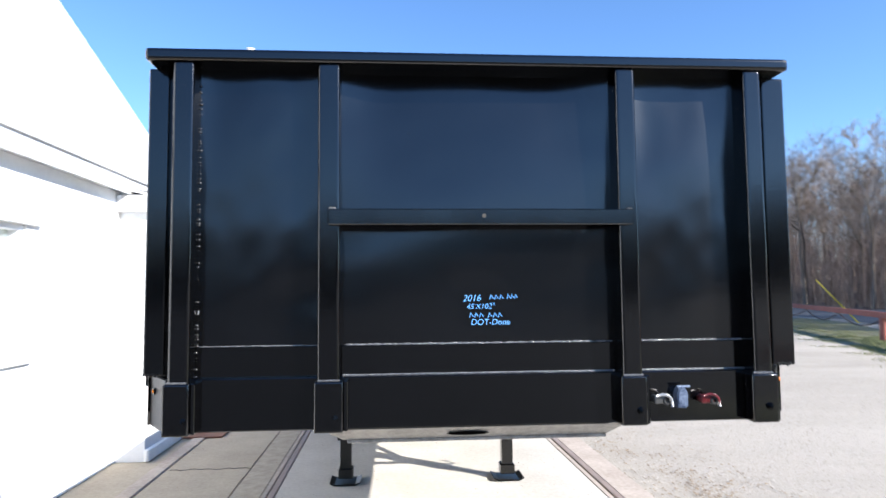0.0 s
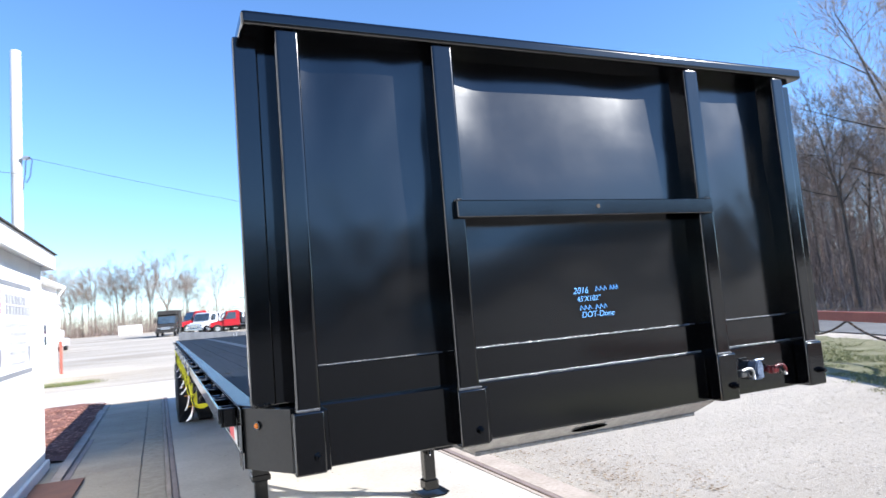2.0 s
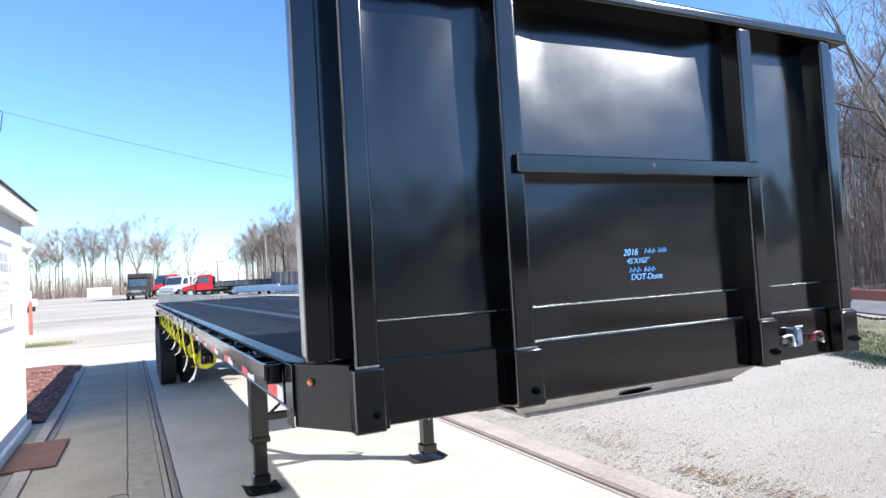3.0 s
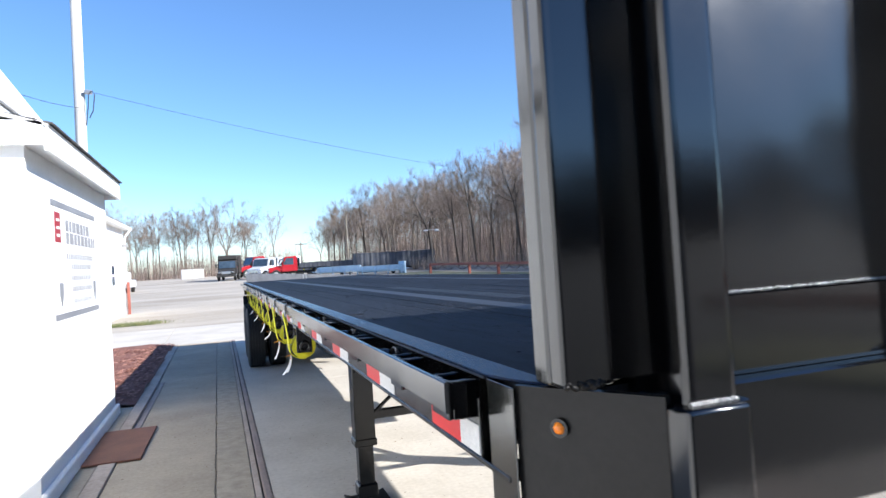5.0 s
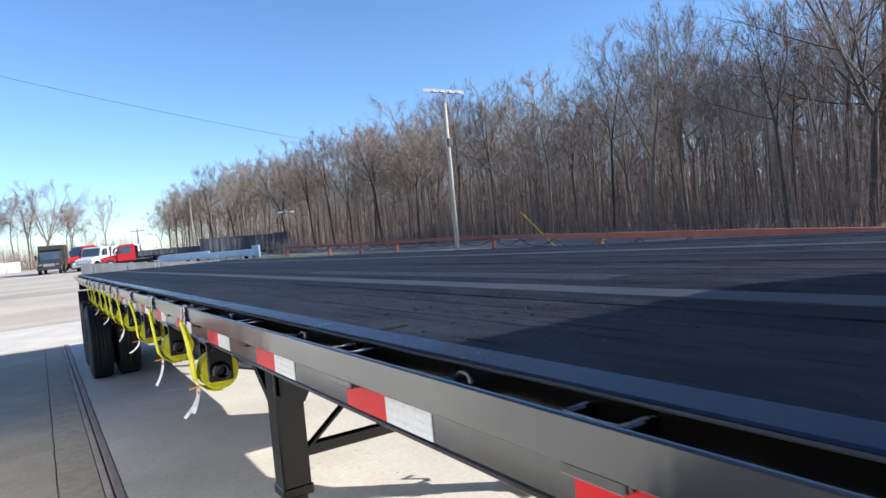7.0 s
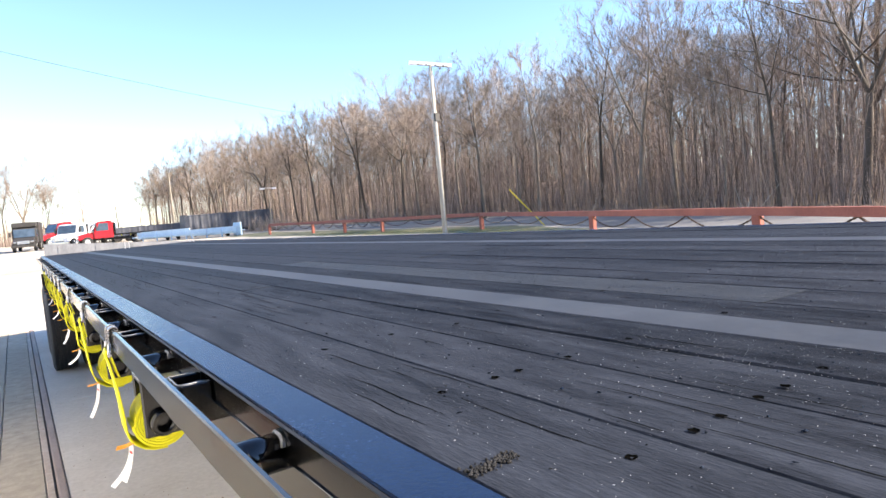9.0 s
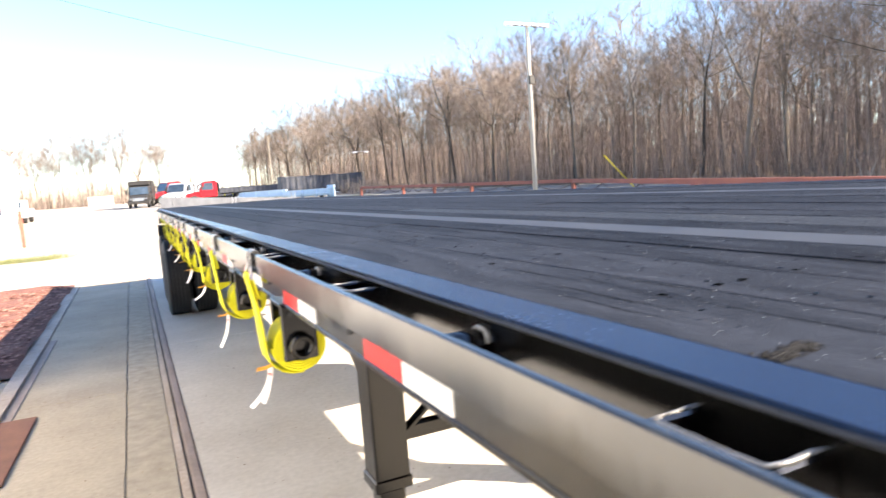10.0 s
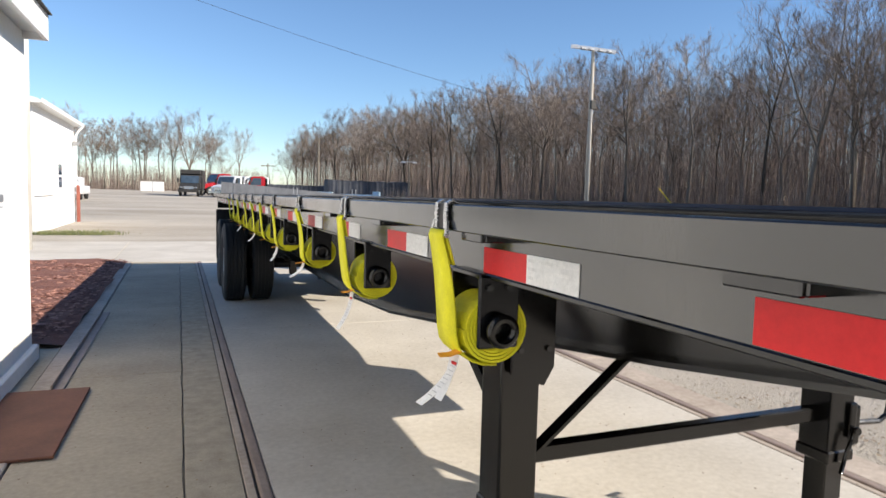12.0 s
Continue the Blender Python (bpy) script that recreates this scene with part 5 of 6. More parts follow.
bolt_mesh = mesh_of("bolt", bm, RUB)


def strap_meshes(turns, swing):
    """A webbing roll with its visible spiral edge, and the free run up to the hook."""
    roll = bmesh.new()
    pts = []
    steps = turns * 26
    for i in range(steps + 1):
        a = 2 * math.pi * i / 26
        r = 0.026 + (0.065 - 0.026) * i / steps
        pts.append((-1.234 - r * math.cos(a), 0, 1.226 + r * math.sin(a)))
    ribbon(roll, pts, (0, 0.098, 0), 0.0052)
    run = bmesh.new()
    path = [(-1.229, 0.0, 1.1562), (-1.258, 0.0, 1.1585), (-1.281, 0.0, 1.1665), (-1.298, 0.001, 1.180), (-1.308, 0.002, 1.194), (-1.312, 0.004, 1.215), (-1.315, 0.008, 1.270), (-1.321, 0.013, 1.330),
            (-1.329, 0.018, 1.378), (-1.334, 0.020, 1.398), (-1.3305, 0.021, 1.408), (-1.3250, 0.020, 1.400), (-1.319, 0.017, 1.372), (-1.313, 0.014, 1.345)]
    path = [(x - swing * math.sin((z - 1.16) * 12) * 0.02, y, z) for x, y, z in path]
    ribbon(run, path, (0, 0.094, 0.0), 0.0036)
    for v in run.verts:  # the webbing gathers towards the hook
        u = min(max((v.co.z - 1.30) / 0.10, 0), 1)
        c = 0.002 + 0.018 * min(max((v.co.z - 1.19) / 0.2, 0), 1)
        v.co.y = c + (v.co.y - c) * (1 - 0.28 * u)
    return mesh_of("webbing_roll", roll, STRAP), mesh_of("webbing", run, STRAP, True)


for k, y in enumerate(STRAPS):
    winch = piece("strap_winch", winch_mesh, trailer, (0, y, -0.036), "black strap winch bolted under the side rail")
    piece("drum", drum_mesh, winch, (0, y, -0.036))
    for dx in (-0.022, 0.018):
        piece("bolt", bolt_mesh, winch, (dx, y, -0.036))
patterns = [strap_meshes(6, 0.0), strap_meshes(6, 0.5), strap_meshes(5, -0.3)]
bm = bmesh.new()
hp = [(-1.3225, 0, 1.412), (-1.3228, 0, 1.44), (-1.3215, 0, 1.4585), (-1.314, 0, 1.4625), (-1.305, 0, 1.4585), (-1.3035, 0, 1.44)]
for d in (-0.023, 0.023):
    ribbon(bm, [(x, d, z) for x, _, z in hp], (0, 0.014, 0), 0.0060)
for d in (-1, 1):
    rod(bm, (-1.3275, d * 0.038, 1.399), (-1.3235, d * 0.030, 1.425), 0.0045, 6)
rod(bm, (-1.3275, -0.042, 1.399), (-1.3275, 0.042, 1.399), 0.0050, 8)
hook_mesh = mesh_of("flat_hook", bm, HOOK)
bm = bmesh.new()
ribbon(bm, [(x + 0.0015, 0, z - 0.001) for x, _, z in hp[:5]], (0, 0.064, 0), 0.003)
web_mesh = mesh_of("hook_web", bm, DULL)
# ride height of the headboard, rails and deck, then the slight nose-up stance
for ob in (hb, front, nose, *[o for o in trailer.children if o.name.startswith(("corner_plate", "coupler_plate", "kingpin"))]):
    ob.location.z -= 0.005
for ob in trailer.children:
    if ob.name.startswith(("side_rail", "rub_rail")):
        ob.location.z -= 0.036
    elif ob.name.startswith(("deck", "cross_member", "tail_plate")):
        ob.location.z -= 0.032
    elif ob.name.startswith("wheel"):
        ob.location.z += TILT * (ob.location.y - 6.3)
    elif ob.name.startswith("landing_gear"):
        ob.location.z -= TILT * 2.5
trailer.rotation_euler.x = -TILT
for k, y in enumerate(STRAPS):
    st = thing("cargo_strap", "yellow webbing cargo strap rolled under the rail and hooked to it", "strap", (-1.27, y, 1.16), "yellow straps along the rail")
    rm, wm = patterns[k % 3]
    low = -0.036 + TILT * (6.3 - y)
    piece("webbing_roll", rm, st, (0, y, low))
    piece("webbing", wm, st, (0, y, low))
    hook = piece("flat_hook", hook_mesh, st, (0, y + 0.020, low), "zinc-plated flat hook")
    piece("hook_web", web_mesh, hook, (0, y + 0.020, low), "dark web between the prongs")
    rr = random.Random(k)
    bm = bmesh.new()
    ribbon(bm, [(-1.300, y - 0.035, 1.186 + low), (-1.318, y - 0.028, 1.178 + low), (-1.338, y - 0.022, 1.176 + low)], (0.006, 0.030, 0), 0.0012)
    part("warning_label", bm, ORANGE, st, "orange sewn warning label")
    lengths = ((0.115, 0.095), (0.125,), (0.07,), (0.08, 0.05), (), (0.06,), (), (0.05,), (), ())[k]
    for j, L in enumerate(lengths):
        out, fwd = (0.040, 0.075) if j == 0 else (0.020, 0.020)
        out, fwd = out * rr.uniform(0.7, 1.2), fwd * (1 if k < 1 else rr.uniform(-0.6, 1.0))
        path = [(-1.306 - out * u * u, y - 0.030 + 0.012 * j + fwd * u ** 1.5, 1.178 + low - L * u) for u in (0, 0.2, 0.4, 0.6, 0.8, 1.0)]
        bm = bmesh.new()
        ribbon(bm, path, (-0.007, 0.018, 0.002), 0.0008)
        tag = part("care_tag", bm, TAG, st, "white printed care tag")
        if k < 2 and j == 0:
            for n, u in enumerate((0.16, 0.22, 0.30, 0.38, 0.46, 0.54, 0.62, 0.72, 0.80)):
                c = Vector((-1.3075 - out * u * u, y - 0.032 + fwd * u ** 1.5, 1.178 + low - L * u))
                bm = bmesh.new()
                bar(bm, c + Vector((0.002, -0.006, 0)), c + Vector((-0.002, 0.006, 0.001)), 0.0012, 0.006 if n == 0 else 0.0014)
                part("tag_print", bm, TAPE_RED if n == 0 else TAG_INK, tag)


# ---- vehicles and clutter at the far end of the yard ----
def truck(paint, at, turn, body="flat", label="", size=1.0):
    """A medium truck that points along +x at its own origin: cab, bonnet, glass, wheels and a bed."""
    t = thing("truck", label, "truck", group="trucks parked across the yard")
    bm = extrude(bmesh.new(), [(-0.9, 0.75), (0.95, 0.75), (0.95, 1.45), (0.55, 2.42), (-0.65, 2.50), (-0.9, 2.42)], 1, -1.1, 1.1)
    bmesh.ops.bevel(bm, geom=bm.edges[:], offset=0.08, segments=2, affect="EDGES")
    cab = part("cab", bm, paint, t)
    bm = extrude(bmesh.new(), [(0.95, 0.70), (2.35, 0.70), (2.38, 1.20), (0.95, 1.48)], 1, -0.95, 0.95)
    bmesh.ops.bevel(bm, geom=bm.edges[:], offset=0.07, segments=2, affect="EDGES")
    part("bonnet", bm, paint, t)
    bm = extrude(bmesh.new(), [(0.97, 1.52), (0.60, 2.36), (0.625, 2.36), (0.995, 1.52)], 1, -0.95, 0.95)
    part("windscreen", bm, GLASS_DARK, cab, "tinted windscreen")
    for s in (-1, 1):
        bm = extrude(bmesh.new(), [(0.72, 1.52), (0.38, 2.28), (-0.45, 2.28), (-0.45, 1.52)], 1, *sorted((s * 1.09, s * 1.115)))
        part("side_window", bm, GLASS_DARK, cab)
        part("mirror", boxed(0.62, 0.75, *sorted((s * 1.2, s * 1.42)), 1.6, 2.1, bevel=0.03), TRUCK_DARK, cab)
        part("headlight", boxed(2.28, 2.40, *sorted((s * 0.62, s * 0.90)), 0.92, 1.10, bevel=0.02), CHROME, t)
    part("grille", boxed(2.36, 2.42, -0.55, 0.55, 0.78, 1.14, bevel=0.02), CHROME, t)
    part("bumper", boxed(2.36, 2.62, -1.12, 1.12, 0.45, 0.72, bevel=0.04), CHROME if paint is not TRUCK_DARK else TRUCK_DARK, t)
    part("frame", boxed(-4.6, 2.3, -0.45, 0.45, 0.55, 0.80), UNDER, t)
    for x in (1.55, -3.2):
        for s in (-1, 1):
            bm = lathe(bmesh.new(), [(0.28, -0.12), (0.46, -0.14), (0.50, -0.10), (0.50, 0.10), (0.46, 0.14), (0.28, 0.12)], (x, s * 0.95, 0.5), 1, 24)
            w = part("wheel", bm, TYRE, t, "black tyre")
            bm = bmesh.new()
            rod(bm, (x, s * 0.90, 0.5), (x, s * 1.08, 0.5), 0.26, 16)
            part("rim", bm, RIM, w)
    if body == "flat":
        part("bed", boxed(-4.7, -1.0, -1.2, 1.2, 0.95, 1.10, bevel=0.02), UNDER, t, "black flat bed")
        part("headache_rack", boxed(-1.08, -0.98, -1.15, 1.15, 1.1, 2.30, bevel=0.02), UNDER, t)
        for x in (-2.0, -2.9):
            part("yellow_strap", boxed(x, x + 0.12, -1.22, -1.2, 0.7, 1.1), STRAP, t)
    elif body == "box":
        part("box_body", boxed(-4.7, -0.95, -1.25, 1.25, 0.9, 3.1, bevel=0.05), paint, t)
        part("rack", boxed(-0.9, 0.2, -1.1, 1.1, 2.55, 3.05, bevel=0.05), paint, t)
    t.matrix_basis = pose(at[0], at[1], rise(*at), 0, 0, turn) @ Matrix.Scale(size, 4)
    return t


truck(TRUCK_RED, (5.5, 76.0), 182, "flat", "bright red conventional truck with a black flat bed")
for x, y in ((3.0, 80.0), (4.2, 81.6), (5.4, 83.2), (6.6, 84.8)):
    truck(TRUCK_WHITE, (x, y), 236, "flat", "white conventional truck parked in a row")
truck(TRUCK_RED, (2.4, 92.0), 205, "flat", "red truck with a raised bed behind white trucks", 1.15)
truck(TRUCK_DARK, (-1.15, 83.0), 264, "box", "dark weathered box truck parked end on")


def dark_trailer(x0, x1, y, h, label, sag_seed):
    z = rise((x0 + x1) / 2, y)
    t = thing("box_trailer", label, "trailer", ((x0 + x1) / 2, y, z), "dark trailers by the woods")
    bm = bmesh.new()
    n = 40
    rr = random.Random(sag_seed)
    top = [h + rr.uniform(-0.06, 0.06) for _ in range(n + 1)]
    rows = []
    for i in range(n + 1):
        x = x0 + (x1 - x0) * i / n
        wob = 0.05 * math.sin(i * 2.4) + rr.uniform(-0.02, 0.02)
        rows.append([bm.verts.new((x, y + wob, z + 0.5)), bm.verts.new((x, y + wob * 0.4, z + top[i])), bm.verts.new((x, y + 2.4, z + top[i])), bm.verts.new((x, y + 2.4, z + 0.5))])
    for a, b in zip(rows, rows[1:]):
        for i in range(3):
            bm.faces.new((a[i], b[i], b[i + 1], a[i + 1]))
    bm.faces.new(rows[0]), bm.faces.new(rows[-1][::-1])
    bmesh.ops.recalc_face_normals(bm, faces=bm.faces[:])
    part("tarp_cover", bm, TARP, t)
    part("chassis", boxed(x0, x1, y + 0.3, y + 2.1, z + 0.3, z + 0.5), UNDER, t)
    for x in (x0 + 1.0, x0 + 2.3, x1 - 1.2, x1 - 2.5):
        bm = lathe(bmesh.new(), [(0.1, -0.12), (0.46, -0.14), (0.50, 0.0), (0.46, 0.14), (0.1, 0.12)], (x, y + 0.3, z + 0.48), 1, 20)
        part("wheel", bm, TYRE, t)
    return t


dark_trailer(6.8, 15.5, 84, 1.65, "long low dark tarped trailer", 1)
dark_trailer(13.2, 22.9, 74, 2.35, "tall dark-blue curtain-sided trailer at the edge of the woods", 2)
lb = thing("blue_flat_trailer", "pale blue steel flat trailer with low side boards", "trailer", (13, 67, rise(13, 67)))
P0, P1, P2 = Vector((8.6, 72.6, 0.47)), Vector((12.3, 67.6, 0.44)), Vector((16.0, 63.0, 0.42))
for a, b, low, high in ((P0, P1, 0.32, 0.95), (P1, P2, 0.22, 0.80)):
    for off in (0.0, 2.2):
        bm = bmesh.new()
        d = Vector((0, off, 0))
        bar(bm, a + d + Vector((0, 0, (low + high) / 2)), b + d + Vector((0, 0, (low + high) / 2)), 0.08, high - low)
        part("side_board", bm, PALE_BLUE, lb)
    bm = bmesh.new()
    bar(bm, a + Vector((0, -0.06, high)), b + Vector((0, -0.06, high + 0.05)), 0.12, 0.10)
    part("top_rail", bm, PALE_BLUE, lb)
    for i in range(4):
        p = a.lerp(b, (i + 0.1) / 3.4)
        part("upright", boxed(p.x - 0.06, p.x + 0.06, p.y - 0.12, p.y - 0.03, p.z - 0.1, p.z + high), PALE_BLUE, lb)
part("headboard", boxed(15.9, 16.05, 62.9, 65.3, 0.4, 1.62, bevel=0.01), PALE_BLUE, lb)
bm = bmesh.new()
bar(bm, P0 + Vector((0, 1.1, 0.5)), P2 + Vector((0, 1.1, 0.45)), 2.1, 0.08)
part("deck", bm, PALE_BLUE, lb)
for u in (0.25, 0.36, 0.85):
    p = P0.lerp(P2, u)
    bm = lathe(bmesh.new(), [(0.05, -0.12), (0.33, -0.13), (0.37, 0.0), (0.33, 0.13), (0.05, 0.12)], (p.x + 0.3, p.y + 0.5, rise(p.x, p.y) + 0.37), 0, 18)
    part("wheel", bm, TYRE, lb)
for x in (-7.67, -5.88):
    zz = rise(x, 118)
    b = thing("white_tank", "white rectangular container standing on far gravel", "container", (x, 118, zz), "white containers")
    part("body", boxed(x - 0.86, x + 0.86, 117.5, 119.5, zz, zz + 1.52, bevel=0.05), WHITE_WALL, b)
    part("lid", boxed(x - 0.88, x + 0.88, 117.4, 119.6, zz + 1.52, zz + 1.6, bevel=0.02), WHITE_TRIM, b)
up = thing("pickup", "pale pickup parked beyond the far building", "pickup", (-10.4, 60, rise(-10.4, 60)))
zz = rise(-10.4, 60)
part("body", boxed(-11.4, -9.2, 58.5, 63.5, zz + 0.45, zz + 1.1, bevel=0.1, segments=2), TRUCK_WHITE, up)
part("cab", boxed(-11.2, -9.4, 60.0, 62.0, zz + 1.05, zz + 1.8, bevel=0.15, segments=2), TRUCK_WHITE, up)
part("windscreen", boxed(-11.0, -9.6, 59.97, 60.03, zz + 1.2, zz + 1.65, bevel=0.03), GLASS_DARK, up)
for x in (-11.2, -9.4):
    for y in (59.4, 62.6):
        bm = lathe(bmesh.new(), [(0.05, -0.12), (0.32, -0.13), (0.36, 0.0), (0.32, 0.13), (0.05, 0.12)], (x, y, zz + 0.36), 0, 18)
        part("wheel", bm, TYRE, up)

for x, y, h, arm in ((30.6, 25.2, 4.3 - rise(30.6, 25.2), 0), (15.4, 150, 6.6, 1.4), (15.5, 92, 8.2, 0)):
    z = rise(x, y)
    p = thing("utility_pole", "grey wooden utility pole among far bare trees", "utility pole", (x, y, z), "far utility poles")
    bm = bmesh.new()
    rod(bm, (x, y, z - 0.2), (x, y, z + h), 0.15, 8, 0.10)
    part("shaft", bm, POLE_BROWN, p)
    if arm:
        part("crossarm", boxed(x - arm, x + arm, y - 0.06, y + 0.06, z + h - 0.7, z + h - 0.5), POLE_BROWN, p)
yl = thing("yard_lamp", "small white yard lamp on a thin grey pole", "street lamp", (20.0, 66, rise(20, 66)))
bm = bmesh.new()
rod(bm, (20.0, 66, rise(20, 66)), (20.0, 66, rise(20, 66) + 4.4), 0.06, 8)
part("pole", bm, POLE_BROWN, yl)
part("arm", boxed(19.3, 20.7, 65.95, 66.05, rise(20, 66) + 4.4, rise(20, 66) + 4.47), ALLOY, yl)
for x in (19.3, 20.55):
    part("lamp_head", boxed(x - 0.15, x + 0.3, 65.85, 66.15, rise(20, 66) + 4.3, rise(20, 66) + 4.44, bevel=0.03), WHITE_TRIM, yl)


# ---- bare trees ----
def grow(rng, height, girth, split, leaders, spread, twigs):
    """Wood of a bare tree whose trunk parts into leaders at a share of its height: (stout verts, faces) for trunk and limbs,
    and (thin verts, faces) for branches and twigs."""
    stout, thin = ([], []), ([], [])

    def limb(store, pts, r0, r1, sides):
        v, f = store
        base, n = len(v), len(pts)
        for i, p in enumerate(pts):
            d = (pts[min(i + 1, n - 1)] - pts[max(i - 1, 0)]).normalized()
            a = d.cross(Vector((0.31, 0.17, 0.11))).normalized()
            b = d.cross(a)
            r = r0 + (r1 - r0) * i / (n - 1)
            for k in range(sides):
                q = 2 * math.pi * k / sides
                v.append(tuple(p + r * (math.cos(q) * a + math.sin(q) * b)))
        for i in range(n - 1):
            for k in range(sides):
                a, b = base + i * sides + k, base + i * sides + (k + 1) % sides
                f.append((a, b, b + sides, a + sides))

    def blade(p, q, w):
        """A twig too thin to show its round: one slim three-cornered sliver."""
        v, f = thin
        k = len(v)
        a = rng.uniform(0, 6.28)
        side = Vector((math.cos(a), math.sin(a), 0.3)) * w
        v.extend((tuple(p - side), tuple(p + side), tuple(q)))
        f.append((k, k + 1, k + 2))

    def path(p, d, length, n, wander, up):
        pts, d = [p.copy()], d.normalized()
        for _ in range(n):
            d = (d + Vector((rng.uniform(-1, 1), rng.uniform(-1, 1), rng.uniform(-0.7, 0.7))) * wander + Vector((0, 0, up))).normalized()
            pts.append(pts[-1] + d * (length / n))
        return pts

    def along(pts, u):
        n = len(pts) - 1
        i = min(int(u * n), n - 1)
        return pts[i].lerp(pts[i + 1], u * n - i), (pts[i + 1] - pts[i]).normalized()

    def aside(d, angle, a):
        flat = d.cross(Vector((math.cos(a), math.sin(a), 0.15))).normalized()
        return d * math.cos(angle) + flat * math.sin(angle)

    def spray(pts, length):
        """Twigs along a branch, each with finer ones."""
        for _ in range(twigs):
            c, d = along(pts, rng.uniform(0.12, 1.0))
            d = aside(d, rng.uniform(0.3, 0.95), rng.uniform(0, 6.28)) + Vector((0, 0, 0.12))
            e = c + d * (length * rng.uniform(0.35, 0.75) + 0.15)
            blade(c, e, 0.0115)
            for _ in range(3):
                f = c.lerp(e, rng.uniform(0.2, 0.95))
                blade(f, f + (aside(d.normalized(), rng.uniform(0.3, 0.8), rng.uniform(0, 6.28)) + Vector((0, 0, 0.08))) * (length * rng.uniform(0.2, 0.45) + 0.12), 0.0085)

    def bough(pts, length, r, count, low):
        """Branches and their side shoots along a leader or the trunk."""
        turn = rng.uniform(0, 6.28)
        for k in range(count):
            u = low + (0.99 - low) * (k + rng.uniform(0, 0.9)) / count
            p, d = along(pts, u)
            long = length * (0.50 * (1 - u) + 0.17) * rng.uniform(0.75, 1.25)
            arm = path(p, aside(d, rng.uniform(0.55, 1.25), turn + 2.4 * k), long, 5, 0.17, 0.045)
            thick = r * (1.02 - 0.9 * u) * 0.45 + 0.010
            limb(stout, arm, thick, 0.009, 4)
            spray(arm[3:], long * 0.45)
            for m in range(6):
                q, dd = along(arm, 0.22 + 0.76 * (m + rng.uniform(0, 0.8)) / 6)
                short = long * rng.uniform(0.26, 0.5)
                shoot = path(q, aside(dd, rng.uniform(0.45, 0.95), rng.uniform(0, 6.28)), short, 2, 0.2, 0.06)
                limb(thin, shoot, max(0.010, thick * 0.35), 0.006, 3)
                spray(shoot, short * 0.8)

    fork = height * split
    trunk = path(Vector((0, 0, -0.3)), Vector((rng.uniform(-0.05, 0.05), rng.uniform(-0.05, 0.05), 1)), fork + 0.3, 5, 0.035, 0.05)
    limb(stout, trunk, girth, girth * (0.62 if leaders == 1 else 0.78), 7)
    for k in range(3):
        p, d = along(trunk, rng.uniform(0.55, 0.95))
        limb(thin, path(p, aside(d, 1.1, rng.uniform(0, 6.28)), rng.uniform(0.8, 2.0), 3, 0.22, 0.05), 0.022, 0.007, 3)
    turn = rng.uniform(0, 6.28)
    for k in range(leaders):
        a = turn + 2 * math.pi * k / leaders + rng.uniform(-0.35, 0.35)
        lean = spread * rng.uniform(0.6, 1.25) if leaders > 1 else 0.05
        top = path(trunk[-1], Vector((math.cos(a) * lean, math.sin(a) * lean, 1)), (height - fork) * rng.uniform(0.82, 1.05), 8, 0.085, 0.035)
        r = girth * (0.62 if leaders == 1 else 0.92 / math.sqrt(leaders))
        limb(stout, top, r, 0.014, 5)
        bough(top, height - fork, r, 15 if leaders == 1 else round(21 / leaders), 0.05)
    return stout, thin


rng = random.Random(20)
KINDS = []
for spec in ((14.5, 0.165, 0.42, 1, 0, 10), (15.5, 0.19, 0.40, 2, 0.30, 10), (12.5, 0.125, 0.45, 1, 0, 10), (15.0, 0.20, 0.34, 3, 0.42, 10), (13.5, 0.15, 0.46, 2, 0.24, 10),
             (15.0, 0.17, 0.38, 1, 0, 10), (10.5, 0.085, 0.36, 1, 0, 9), (16.5, 0.30, 0.27, 4, 0.50, 12)):
    a, b = grow(rng, *spec)
    KINDS.append((raw("trunk", *a, BARK, True), raw("crown", *b, TWIG)))


def tree(kind, x, y, size, turn, label, group):
    t = thing("bare_tree", label, "tree", group=group)
    for nm, me in zip(("trunk", "crown"), KINDS[kind]):
        hang(new(nm, me), t)
    t.matrix_basis = pose(x, y, rise(x, y) - 0.05, 0, 0, turn) @ Matrix.Scale(size, 4)
    return t


def wood_edge(y):
    """Where the woods begin, beyond the road."""
    return fence_x(min(y, 56)) + 11.5 + max(0, 30 - y) * 0.05 - max(0, y - 80) * 0.03


rng = random.Random(33)
for row, (off, step, top) in enumerate(((0.0, 3.0, 120), (4.0, 3.6, 150), (9.0, 4.0, 150), (15.0, 5.0, 170), (23.0, 6.0, 170))):
    y = 12.5 + rng.uniform(0, 2)
    while y < top + 60:
        x = wood_edge(y) + off + rng.uniform(-1.6, 1.6)
        k = rng.choice((0, 1, 2, 4, 5, 6, 6, 2, 3)) if row else rng.choice((0, 1, 2, 4, 5, 6, 3))
        tree(k, x, y, rng.uniform(0.68, 0.95) * (1 + 0.0022 * max(0, min(y, 130) - 40)), rng.uniform(0, 360), "tall leafless grey-brown woodland tree", "woodland trees")
        y += step * rng.uniform(0.6, 1.4) * (1 + max(0, y - 60) / 110)
tree(7, 36.0, 17.0, 1.0, 30, "large forked leafless tree at the edge of the woods", "woodland trees")
